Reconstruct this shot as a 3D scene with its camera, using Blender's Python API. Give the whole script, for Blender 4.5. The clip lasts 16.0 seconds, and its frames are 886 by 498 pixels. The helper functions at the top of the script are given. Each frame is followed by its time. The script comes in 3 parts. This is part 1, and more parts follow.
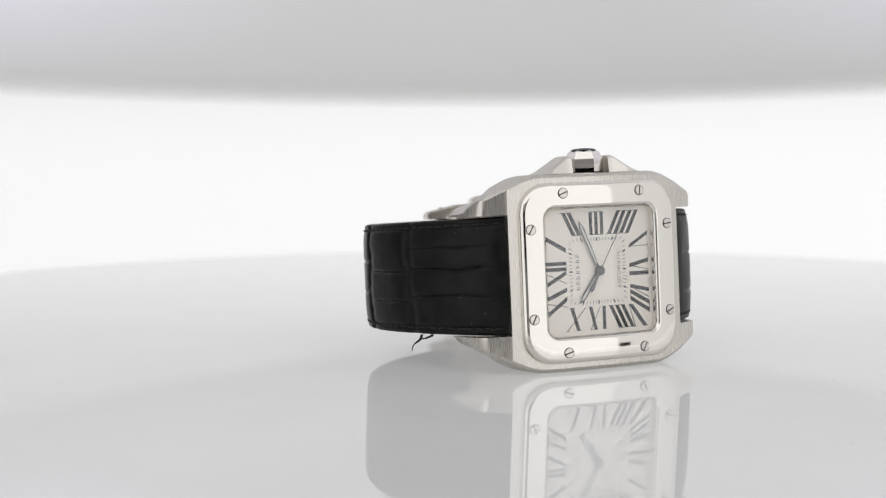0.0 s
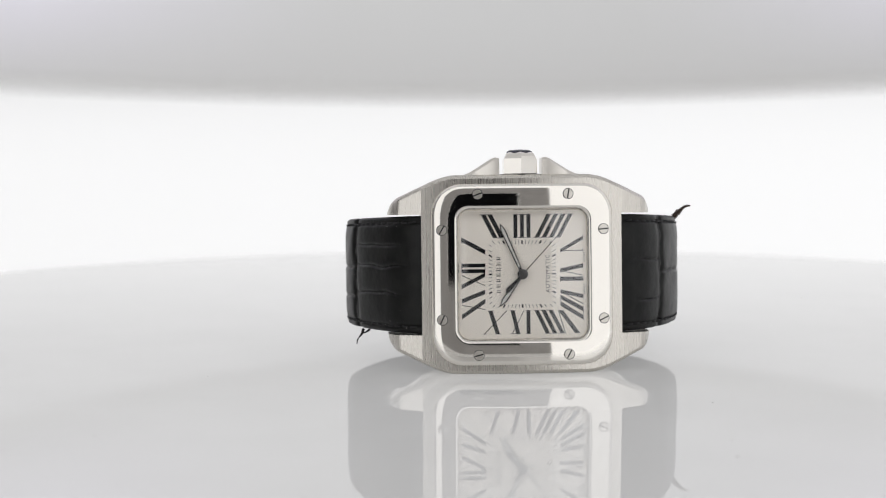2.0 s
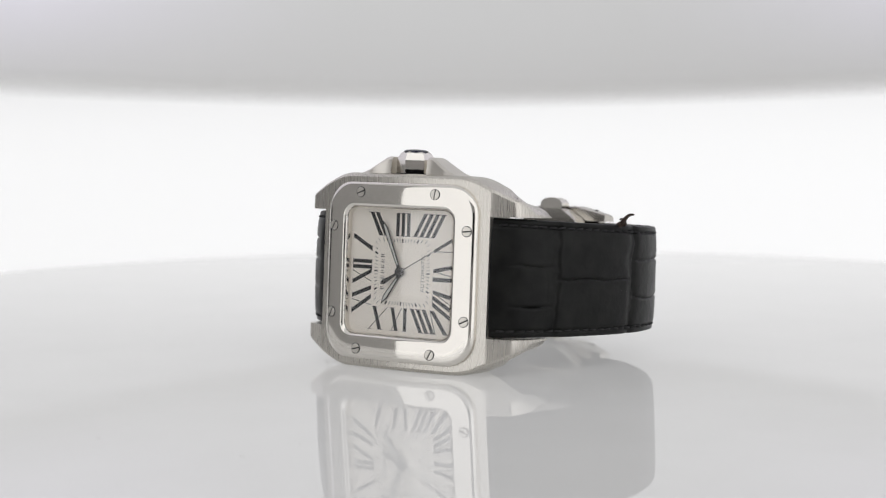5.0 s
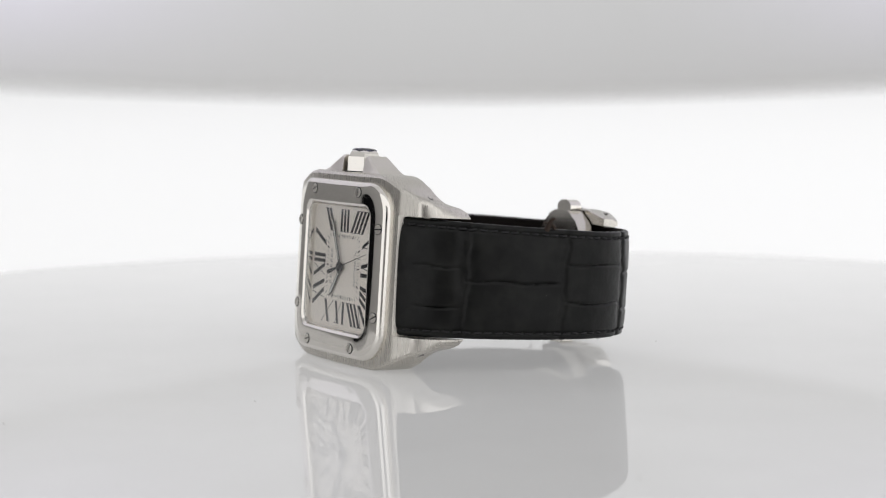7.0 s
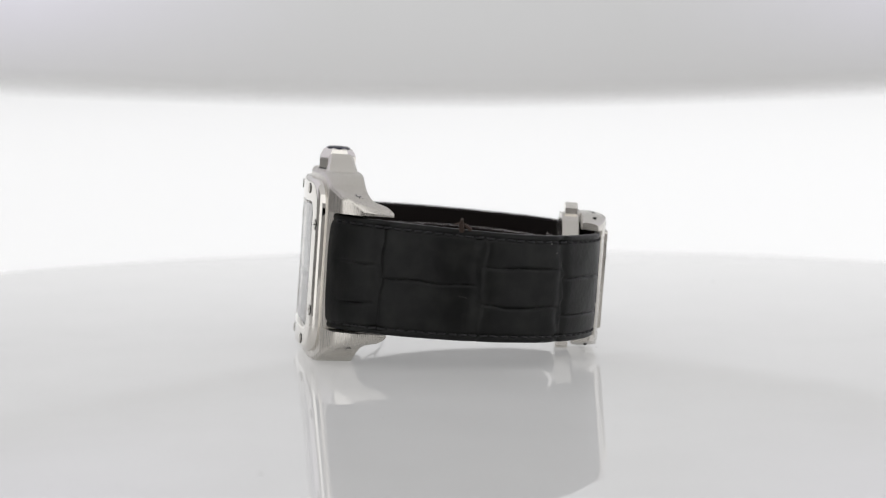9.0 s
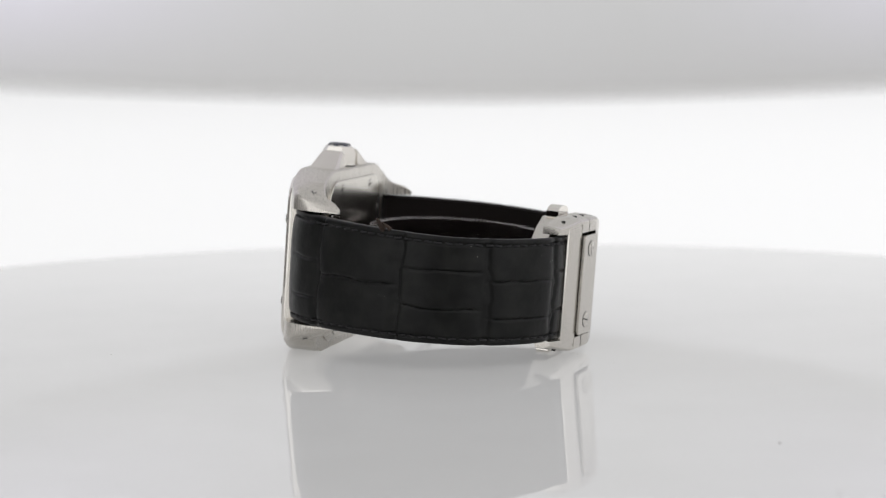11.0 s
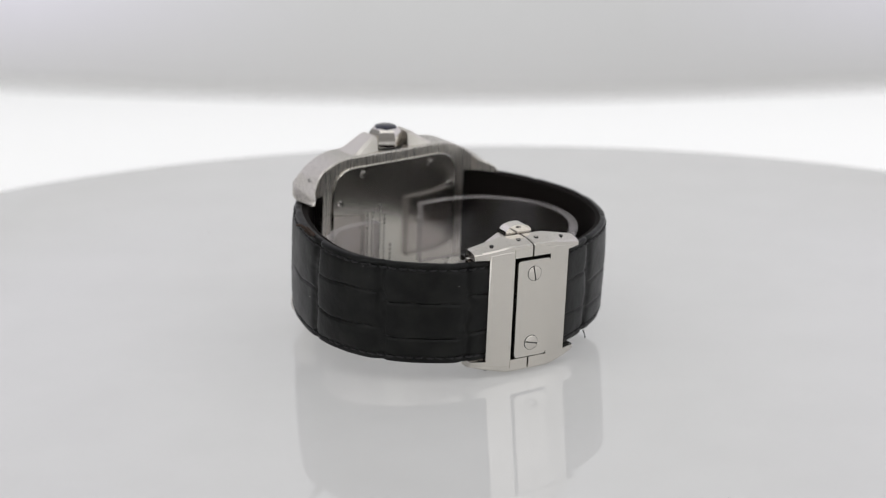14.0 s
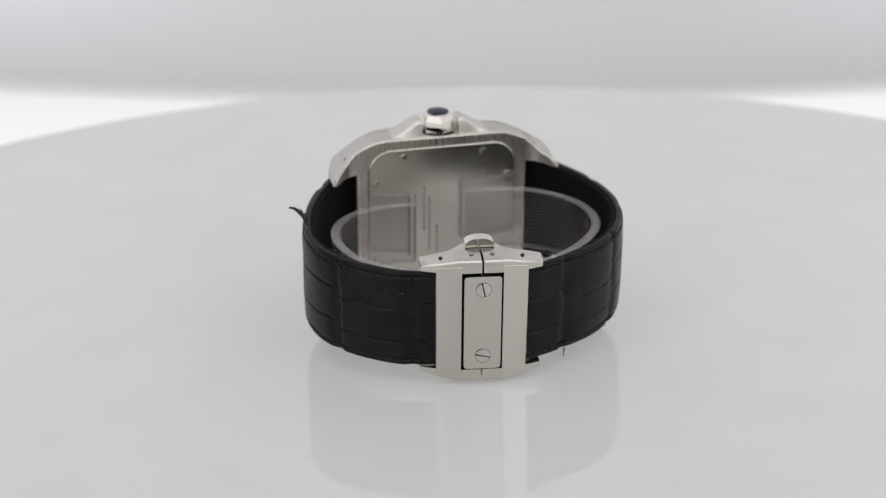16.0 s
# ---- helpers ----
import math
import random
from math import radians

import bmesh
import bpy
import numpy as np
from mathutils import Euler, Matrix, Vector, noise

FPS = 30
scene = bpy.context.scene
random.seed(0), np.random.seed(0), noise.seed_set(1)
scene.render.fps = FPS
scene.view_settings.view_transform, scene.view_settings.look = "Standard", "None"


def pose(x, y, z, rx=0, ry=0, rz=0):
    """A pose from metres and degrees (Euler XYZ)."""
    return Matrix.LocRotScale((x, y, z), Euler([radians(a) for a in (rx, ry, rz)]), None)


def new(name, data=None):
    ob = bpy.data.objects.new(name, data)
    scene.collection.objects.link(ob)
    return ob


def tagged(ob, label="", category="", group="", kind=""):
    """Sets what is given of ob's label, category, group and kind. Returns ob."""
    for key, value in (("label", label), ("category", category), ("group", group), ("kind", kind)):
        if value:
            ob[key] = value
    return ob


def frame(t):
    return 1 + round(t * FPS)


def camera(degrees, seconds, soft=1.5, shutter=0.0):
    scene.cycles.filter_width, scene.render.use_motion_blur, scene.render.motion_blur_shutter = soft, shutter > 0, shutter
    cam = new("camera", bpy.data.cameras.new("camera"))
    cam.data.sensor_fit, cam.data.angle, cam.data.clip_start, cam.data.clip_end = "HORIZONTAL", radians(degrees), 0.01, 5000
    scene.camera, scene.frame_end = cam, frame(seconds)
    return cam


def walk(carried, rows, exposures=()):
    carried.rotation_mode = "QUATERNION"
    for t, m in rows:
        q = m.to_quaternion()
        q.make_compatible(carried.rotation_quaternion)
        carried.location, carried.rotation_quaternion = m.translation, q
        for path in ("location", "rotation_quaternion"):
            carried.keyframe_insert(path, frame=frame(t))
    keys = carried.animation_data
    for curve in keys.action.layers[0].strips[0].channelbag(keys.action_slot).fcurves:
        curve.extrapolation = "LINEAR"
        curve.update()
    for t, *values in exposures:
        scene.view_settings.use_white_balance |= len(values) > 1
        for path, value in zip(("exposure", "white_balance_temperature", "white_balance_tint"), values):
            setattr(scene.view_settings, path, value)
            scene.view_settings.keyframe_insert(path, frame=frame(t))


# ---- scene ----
# All modelling lengths below are in millimetres and turned into metres by MM.
MM = 0.001

# ---- camera ----
cam = camera(27.9, 16.0, soft=1.15)
cam.data.dof.use_dof, cam.data.dof.focus_distance, cam.data.dof.aperture_fstop = True, 0.346, 19.0
STAND = Matrix.Translation((0, -0.3796, 0.0579)) @ pose(0, 0, 0, 0, 0, 1.525) @ pose(0, 0, 0, -5.66, 0, 0) @ pose(0, 0, 0, 0, 0.354, 0) @ pose(0, 0, 0, 90, 0, 0)
walk(cam, [(0, STAND), (16, STAND)])

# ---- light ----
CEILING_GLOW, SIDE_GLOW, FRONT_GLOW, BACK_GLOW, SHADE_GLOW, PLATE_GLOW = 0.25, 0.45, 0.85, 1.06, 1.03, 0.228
scene.view_settings.exposure = 0.0
world = bpy.data.worlds.new("world")
scene.world = world
world.use_nodes = True
world.node_tree.nodes["Background"].inputs[0].default_value = (0.8, 0.8, 0.8, 1)
world.node_tree.nodes["Background"].inputs[1].default_value = 0.2


# ---- materials ----
def material(name):
    m = bpy.data.materials.new(name)
    m.use_nodes = True
    nt = m.node_tree
    return m, nt, nt.nodes["Principled BSDF"]


def node(nt, kind, **values):
    n = nt.nodes.new(kind)
    for k, v in values.items():
        n.inputs[k].default_value = v
    return n


def grain(nt, bsdf, scale, stretch, low, high, bump, distance=0.00005, detail=4.0):
    """Noise in object space, stretched, that varies roughness and relief."""
    co = nt.nodes.new("ShaderNodeTexCoord")
    mp = node(nt, "ShaderNodeMapping", Scale=stretch)
    nz = node(nt, "ShaderNodeTexNoise", Scale=scale, Detail=detail)
    mr = node(nt, "ShaderNodeMapRange")
    mr.inputs[3].default_value, mr.inputs[4].default_value = low, high
    nt.links.new(co.outputs["Object"], mp.inputs[0])
    nt.links.new(mp.outputs[0], nz.inputs["Vector"])
    nt.links.new(nz.outputs["Fac"], mr.inputs[0])
    nt.links.new(mr.outputs[0], bsdf.inputs["Roughness"])
    if bump:
        bp = node(nt, "ShaderNodeBump", Strength=bump, Distance=distance)
        nt.links.new(nz.outputs["Fac"], bp.inputs["Height"])
        nt.links.new(bp.outputs[0], bsdf.inputs["Normal"])
    return nz


def mix_colour(nt, fac, a, b, low=0.35, high=0.65):
    r = nt.nodes.new("ShaderNodeValToRGB")
    r.color_ramp.elements[0].position, r.color_ramp.elements[1].position = low, high
    r.color_ramp.elements[0].color, r.color_ramp.elements[1].color = (*a, 1), (*b, 1)
    nt.links.new(fac, r.inputs[0])
    return r.outputs[0]


def steel(name, colour, low, high, bump, stretch=(1, 1, 1), scale=900, depth=0.95):
    m, nt, b = material(name)
    b.inputs["Base Color"].default_value = (*colour, 1)
    b.inputs["Metallic"].default_value = 1
    nz = grain(nt, b, scale, stretch, low, high, bump, 0.00003)
    nt.links.new(mix_colour(nt, nz.outputs["Fac"], [c * depth for c in colour], colour), b.inputs["Base Color"])
    return m


def plain(name, colour, rough, metal=0.0, scale=1500, bump=0.05, spread=0.06):
    m, nt, b = material(name)
    b.inputs["Metallic"].default_value = metal
    nz = grain(nt, b, scale, (1, 1, 1), max(0.02, rough - spread), rough + spread, bump)
    nt.links.new(mix_colour(nt, nz.outputs["Fac"], [c * 0.88 for c in colour], colour), b.inputs["Base Color"])
    return m


STEEL_POLISHED = steel("polished_steel", (0.78, 0.75, 0.7), 0.045, 0.055, 0.0, depth=0.995)
STEEL_BRUSHED_W = steel("steel_brushed_up", (0.62, 0.592, 0.545), 0.22, 0.34, 0.05, (1, 1, 0.02), 5500, 0.95)
STEEL_SATIN = steel("satin_steel", (0.69, 0.66, 0.61), 0.27, 0.31, 0.0, (1, 1, 0.03), 3000, 0.985)
STEEL_BACK = steel("case_back_steel", (0.6, 0.575, 0.525), 0.16, 0.22, 0.0, (1, 1, 0.03), 3000, 0.985)
STEEL_BUCKLE = steel("buckle_steel", (0.63, 0.603, 0.557), 0.19, 0.22, 0.0, (1, 0.05, 1), 2500, 0.99)
STEEL_DARK = steel("shadowed_steel_slot", (0.12, 0.12, 0.12), 0.3, 0.5, 0.1)
INK = plain("black_printed_ink", (0.008, 0.008, 0.009), 0.6)
INK.node_tree.nodes["Principled BSDF"].inputs["Specular IOR Level"].default_value = 0.1
PRINT_INK = plain("dark_grey_printed_ink", (0.06, 0.058, 0.055), 0.5)
GREY_INK = plain("grey_printed_ink", (0.1, 0.098, 0.095), 0.5)
HAND_BLACK = plain("black_lacquered_hand", (0.012, 0.012, 0.014), 0.2)
ENGRAVED = steel("etched_steel", (0.33, 0.32, 0.3), 0.45, 0.6, 0.0)
# grey stands in for the weaker light on the west cloth
DIMMED_CLOTH = plain("dimmed_side_cloth", (0.38, 0.376, 0.368), 0.9, scale=80)
GREY_BOARD = plain("grey_board", (0.42, 0.41, 0.395), 0.8, scale=40)
# near-black stands in for the shade inside slots, grooves and gaps
GAP_SHADE = plain("gap_shade_dark", (0.012, 0.012, 0.012), 0.7)
LUME = plain("pale_lume", (0.62, 0.62, 0.58), 0.6)
SPINEL = plain("dark_blue_spinel", (0.006, 0.008, 0.03), 0.08)
THREAD = plain("black_stitching_thread", (0.01, 0.01, 0.011), 0.75, bump=0.4)
FRAY = plain("dark_brown_frayed_leather", (0.035, 0.02, 0.013), 0.8, bump=0.5)
LINING = plain("dark_brown_lining_leather", (0.006, 0.0043, 0.0036), 0.85, bump=0.5, scale=700)
LINING.node_tree.nodes["Principled BSDF"].inputs["Specular IOR Level"].default_value = 0.15
DUST = plain("pale_grey_dust", (0.5, 0.49, 0.48), 0.9)
BLACK = plain("matt_black_fabric", (0.006, 0.006, 0.007), 0.9)
BLACK.node_tree.nodes["Principled BSDF"].inputs["Specular IOR Level"].default_value = 0.05


def dial_material():
    m, nt, b = material("silvered_opaline_dial")
    nz = grain(nt, b, 4000, (1, 1, 1), 0.17, 0.24, 0.05, 0.00002)
    nt.links.new(mix_colour(nt, nz.outputs["Fac"], (0.88, 0.825, 0.745), (0.92, 0.865, 0.78)), b.inputs["Base Color"])
    return m


def leather_material():
    m, nt, b = material("black_alligator_leather")
    co = nt.nodes.new("ShaderNodeTexCoord")
    big = node(nt, "ShaderNodeTexNoise", Scale=240, Detail=6.0)
    fine = node(nt, "ShaderNodeTexNoise", Scale=2600, Detail=6.0)
    cells = node(nt, "ShaderNodeTexVoronoi", Scale=1400)
    for n in (big, fine, cells):
        nt.links.new(co.outputs["Object"], n.inputs["Vector"])
    nt.links.new(mix_colour(nt, big.outputs["Fac"], (0.0012, 0.0014, 0.0012), (0.0085, 0.0087, 0.0077), 0.42, 0.72), b.inputs["Base Color"])
    mr = node(nt, "ShaderNodeMapRange")
    mr.inputs[3].default_value, mr.inputs[4].default_value = 0.24, 0.52
    nt.links.new(big.outputs["Fac"], mr.inputs[0])
    nt.links.new(mr.outputs[0], b.inputs["Roughness"])
    b1 = node(nt, "ShaderNodeBump", Strength=0.14, Distance=0.0001)
    b2 = node(nt, "ShaderNodeBump", Strength=0.15, Distance=0.00005)
    nt.links.new(fine.outputs["Fac"], b1.inputs["Height"])
    nt.links.new(cells.outputs["Distance"], b2.inputs["Height"])
    nt.links.new(b1.outputs[0], b2.inputs["Normal"])
    crease = node(nt, "ShaderNodeTexNoise", Scale=420, Detail=3.0)
    nt.links.new(co.outputs["Object"], crease.inputs["Vector"])
    b3 = node(nt, "ShaderNodeBump", Strength=0.28, Distance=0.0003)
    nt.links.new(crease.outputs["Fac"], b3.inputs["Height"])
    nt.links.new(b2.outputs[0], b3.inputs["Normal"])
    nt.links.new(b3.outputs[0], b.inputs["Normal"])
    b.inputs["Specular IOR Level"].default_value = 0.21
    return m


def clear_material(name, mirror, tint, rough):
    """A clear pane: what lies behind shows through, and each face mirrors more at a grazing angle."""
    m, nt, b = material(name)
    out = nt.nodes["Material Output"]
    nt.nodes.remove(b)
    tr = node(nt, "ShaderNodeBsdfTransparent", Color=(*tint, 1))
    gl = node(nt, "ShaderNodeBsdfGlossy", Roughness=rough)
    lw = node(nt, "ShaderNodeLayerWeight", Blend=0.5)
    po = nt.nodes.new("ShaderNodeMath")
    po.operation = "POWER"
    po.inputs[1].default_value = 4.6
    ma = nt.nodes.new("ShaderNodeMath")
    ma.operation = "MULTIPLY_ADD"
    ma.inputs[1].default_value, ma.inputs[2].default_value = 1 - mirror, mirror
    mx = nt.nodes.new("ShaderNodeMixShader")
    nt.links.new(lw.outputs["Facing"], po.inputs[0])
    nt.links.new(po.outputs[0], ma.inputs[0])
    nt.links.new(ma.outputs[0], mx.inputs[0])
    nt.links.new(tr.outputs[0], mx.inputs[1])
    nt.links.new(gl.outputs[0], mx.inputs[2])
    nt.links.new(mx.outputs[0], out.inputs[0])
    return m


def frosted_material():
    m, nt, b = material("sawn_plastic_edge")
    grain(nt, b, 900, (1, 1, 1), 0.3, 0.5, 0.2)
    b.inputs["Base Color"].default_value = (0.52, 0.49, 0.49, 1)
    b.inputs["Alpha"].default_value = 0.3
    return m


def acrylic_material():
    m, nt, b = material("white_gloss_acrylic_glow")
    nz = grain(nt, b, 40, (1, 1, 1), 0.004, 0.012, 0.0)
    nt.links.new(mix_colour(nt, nz.outputs["Fac"], (0.43, 0.428, 0.42), (0.45, 0.448, 0.44)), b.inputs["Base Color"])
    b.inputs["IOR"].default_value = 1.45
    # added glow brightens the plate and thins the shadow under the watch
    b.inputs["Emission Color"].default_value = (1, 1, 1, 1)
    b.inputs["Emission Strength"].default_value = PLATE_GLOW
    return m


def glowing_cloth(name, strength, colour=(1, 1, 1)):
    """White diffuser cloth lit from outside: it glows, with a faint unevenness."""
    m, nt, b = material(name)
    b.inputs["Base Color"].default_value = (0.5, 0.5, 0.5, 1)
    b.inputs["Roughness"].default_value = 0.9
    co = nt.nodes.new("ShaderNodeTexCoord")
    nz = node(nt, "ShaderNodeTexNoise", Scale=3.0, Detail=1.0)
    nt.links.new(co.outputs["Object"], nz.inputs["Vector"])
    mr = node(nt, "ShaderNodeMapRange")
    mr.inputs[3].default_value, mr.inputs[4].default_value = strength * 0.94, strength * 1.06
    nt.links.new(nz.outputs["Fac"], mr.inputs[0])
    nt.links.new(mr.outputs[0], b.inputs["Emission Strength"])
    b.inputs["Emission Color"].default_value = (*colour, 1)
    return m


def ramp_glow(nt, b, value, stops, strength):
    """Let a cloth glow by a soft ramp of the given value."""
    r = nt.nodes.new("ShaderNodeValToRGB")
    r.color_ramp.interpolation = "B_SPLINE"
    els = r.color_ramp.elements
    while len(els) < len(stops):
        els.new(0.5)
    for e, (p, c) in zip(els, stops):
        e.position, e.color = p, (*c, 1)
    nt.links.new(value, r.inputs[0])
    b.inputs["Emission Strength"].default_value = strength
    return r.outputs[0]


def height_of(nt, low, high):
    co = nt.nodes.new("ShaderNodeTexCoord")
    sp = nt.nodes.new("ShaderNodeSeparateXYZ")
    nt.links.new(co.outputs["Object"], sp.inputs[0])
    mr = nt.nodes.new("ShaderNodeMapRange")
    mr.inputs[1].default_value, mr.inputs[2].default_value = low, high
    nt.links.new(sp.outputs["Z"], mr.inputs[0])
    return sp, mr.outputs[0]


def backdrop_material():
    """White sheet whose light is painted in as glow, fading with height."""
    m, nt, b = material("white_backdrop_glow")
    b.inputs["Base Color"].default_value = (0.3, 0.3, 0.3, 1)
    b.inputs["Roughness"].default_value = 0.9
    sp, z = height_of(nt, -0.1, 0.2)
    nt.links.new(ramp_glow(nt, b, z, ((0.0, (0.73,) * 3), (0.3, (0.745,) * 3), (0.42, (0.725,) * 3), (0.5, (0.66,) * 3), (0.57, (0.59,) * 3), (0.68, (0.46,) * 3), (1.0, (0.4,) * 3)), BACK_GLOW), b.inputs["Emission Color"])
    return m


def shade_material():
    """Thin grey-white shade cloth: glow painted in, dimmer at its hem, faintly violet towards its upper sides."""
    m, nt, b = material("shade_cloth_painted_glow")
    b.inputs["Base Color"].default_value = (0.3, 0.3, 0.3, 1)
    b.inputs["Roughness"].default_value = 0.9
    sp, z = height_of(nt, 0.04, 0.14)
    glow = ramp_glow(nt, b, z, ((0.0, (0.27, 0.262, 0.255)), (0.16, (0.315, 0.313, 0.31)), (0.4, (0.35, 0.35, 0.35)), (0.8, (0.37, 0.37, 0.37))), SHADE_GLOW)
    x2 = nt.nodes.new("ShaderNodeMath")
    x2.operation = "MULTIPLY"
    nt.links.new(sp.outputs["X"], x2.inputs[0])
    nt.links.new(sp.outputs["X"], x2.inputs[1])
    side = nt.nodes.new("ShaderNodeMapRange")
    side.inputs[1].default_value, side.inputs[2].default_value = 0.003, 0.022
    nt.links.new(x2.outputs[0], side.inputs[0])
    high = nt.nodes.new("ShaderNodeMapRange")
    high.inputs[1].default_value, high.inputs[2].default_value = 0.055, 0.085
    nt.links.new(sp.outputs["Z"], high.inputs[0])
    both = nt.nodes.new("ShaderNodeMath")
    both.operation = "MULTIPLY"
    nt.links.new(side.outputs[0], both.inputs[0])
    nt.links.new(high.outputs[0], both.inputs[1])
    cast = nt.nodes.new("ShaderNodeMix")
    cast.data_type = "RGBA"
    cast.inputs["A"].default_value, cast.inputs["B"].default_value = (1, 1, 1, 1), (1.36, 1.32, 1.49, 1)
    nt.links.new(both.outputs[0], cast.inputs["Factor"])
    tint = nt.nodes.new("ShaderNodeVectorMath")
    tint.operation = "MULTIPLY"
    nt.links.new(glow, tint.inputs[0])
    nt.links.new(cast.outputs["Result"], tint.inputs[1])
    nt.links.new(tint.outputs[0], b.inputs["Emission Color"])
    # the hem grows sheer towards its bowed lower edge
    bow = nt.nodes.new("ShaderNodeMath")
    bow.operation = "MULTIPLY_ADD"
    bow.inputs[1].default_value = -0.26
    nt.links.new(x2.outputs[0], bow.inputs[0])
    nt.links.new(sp.outputs["Z"], bow.inputs[2])
    sheer = nt.nodes.new("ShaderNodeMapRange")
    sheer.interpolation_type = "SMOOTHSTEP"
    sheer.inputs[1].default_value, sheer.inputs[2].default_value = 0.0445, 0.056
    nt.links.new(bow.outputs[0], sheer.inputs[0])
    root = nt.nodes.new("ShaderNodeMath")
    root.operation = "POWER"
    root.inputs[1].default_value = 0.6
    nt.links.new(sheer.outputs[0], root.inputs[0])
    nt.links.new(root.outputs[0], b.inputs["Alpha"])
    return m


DIAL = dial_material()
LEATHER = leather_material()
CRYSTAL = clear_material("sapphire_crystal", 0.088, (1, 1, 1), 0.0)
CLEAR = clear_material("clear_plastic", 0.035, (0.9, 0.885, 0.89), 0.05)
FROSTED = frosted_material()
ACRYLIC = acrylic_material()
CEILING_CLOTH = glowing_cloth("ceiling_diffuser_cloth", CEILING_GLOW)
SIDE_CLOTH = glowing_cloth("side_diffuser_cloth", SIDE_GLOW)
FRONT_CLOTH = glowing_cloth("front_diffuser_cloth", FRONT_GLOW)
BACKDROP = backdrop_material()
SHADE = shade_material()
WHITE_BOARD = plain("white_board", (0.8, 0.8, 0.79), 0.7, scale=60)


# ---- mesh helpers (millimetres; u along the strap at the case, v into depth, w up to the crown) ----
def part(name, bm, mat, parent=None, label="", smooth=True, sharp=35):
    bmesh.ops.recalc_face_normals(bm, faces=bm.faces)
    bm.transform(Matrix.Scale(MM, 4))
    me = bpy.data.meshes.new(name)
    bm.to_mesh(me)
    bm.free()
    me.materials.append(mat)
    if smooth:
        me.polygons.foreach_set("use_smooth", [True] * len(me.polygons))
        me.set_sharp_from_angle(angle=radians(sharp))
    ob = new(name, me)
    ob.parent = parent
    if label:
        tagged(ob, label)
    return ob


def share(ob, parent, m):
    """Another object on the same mesh, at the pose m (millimetres already turned to metres)."""
    o = new(ob.name.split(".")[0], ob.data)
    o.parent = parent
    o.matrix_basis = m
    if "label" in ob:
        tagged(o, ob["label"])
    return o


def skin(bm, loops, closed=True, caps=True, ring=False):
    """Faces between loops of equally many points."""
    vs = [[bm.verts.new(p) for p in loop] for loop in loops]
    n = len(vs[0])
    pairs = list(zip(vs, vs[1:])) + ([(vs[-1], vs[0])] if ring else [])
    for a, b in pairs:
        for i in range(n if closed else n - 1):
            j = (i + 1) % n
            bm.faces.new((a[i], a[j], b[j], b[i]))
    if caps and not ring:
        bm.faces.new(vs[0])
        bm.faces.new(vs[-1])
    return vs


def bevel(bm, width, segments=2, angle=30):
    es = [e for e in bm.edges if len(e.link_faces) == 2 and e.calc_face_angle(0) > radians(angle)]
    if es:
        bmesh.ops.bevel(bm, geom=es, offset=width, segments=segments, profile=0.6, affect="EDGES", clamp_overlap=True)


def prism(bm, pts, lo, hi, m=None):
    """Extrude the outline pts, in the xy plane, from z = lo to hi, then place it with m."""
    before = set(bm.verts)
    skin(bm, [[(x, y, lo) for x, y in pts], [(x, y, hi) for x, y in pts]])
    if m:
        bmesh.ops.transform(bm, matrix=m, verts=[v for v in bm.verts if v not in before])


def box(bm, x0, x1, y0, y1, z0, z1, m=None):
    prism(bm, [(x0, y0), (x1, y0), (x1, y1), (x0, y1)], z0, z1, m)


def rounded(hx, hy, r, corner=8, edge=8):
    """A rounded rectangle as points, with its straight edges divided."""
    pts = []
    quads = ((hx - r, hy - r, 0), (-hx + r, hy - r, 90), (-hx + r, -hy + r, 180), (hx - r, -hy + r, 270))
    for q, (cx, cy, a) in enumerate(quads):
        arc = [(cx + r * math.cos(radians(a + 90 * k / corner)), cy + r * math.sin(radians(a + 90 * k / corner))) for k in range(corner + 1)]
        pts += arc
        nx, ny, na = quads[(q + 1) % 4]
        end = (nx + r * math.cos(radians(na)), ny + r * math.sin(radians(na)))
        for k in range(1, edge):
            f = k / edge
            pts.append((arc[-1][0] + (end[0] - arc[-1][0]) * f, arc[-1][1] + (end[1] - arc[-1][1]) * f))
    return pts


def interp(table, x):
    return float(np.interp(x, [a for a, _ in table], [b for _, b in table]))


def spline(points, n):
    """A smooth curve through points, as n points evenly spaced along it."""
    p = [Vector(q) for q in points]
    p = [2 * p[0] - p[1]] + p + [2 * p[-1] - p[-2]]
    fine = []
    for i in range(1, len(p) - 2):
        a, b, c, d = p[i - 1:i + 3]
        for k in range(30):
            t = k / 30
            fine.append(0.5 * ((2 * b) + (c - a) * t + (2 * a - 5 * b + 4 * c - d) * t * t + (3 * b - a - 3 * c + d) * t ** 3))
    fine.append(p[-2])
    arc = np.concatenate([[0], np.cumsum([(b - a).length for a, b in zip(fine, fine[1:])])])
    xs = np.linspace(0, arc[-1], n)
    cols = [np.interp(xs, arc, [q[i] for q in fine]) for i in range(len(fine[0]))]
    return [Vector(q) for q in zip(*cols)], arc[-1]


def tube(bm, points, radius, sides=6, taper=None):
    """A round cord along points."""
    loops = []
    for i, p in enumerate(points):
        a, b = points[max(i - 1, 0)], points[min(i + 1, len(points) - 1)]
        d = (Vector(b) - Vector(a)).normalized()
        x = d.orthogonal().normalized()
        y = d.cross(x)
        r = radius * (taper[i] if taper else 1)
        loops.append([Vector(p) + r * (math.cos(k * math.tau / sides) * x + math.sin(k * math.tau / sides) * y) for k in range(sides)])
    skin(bm, loops)


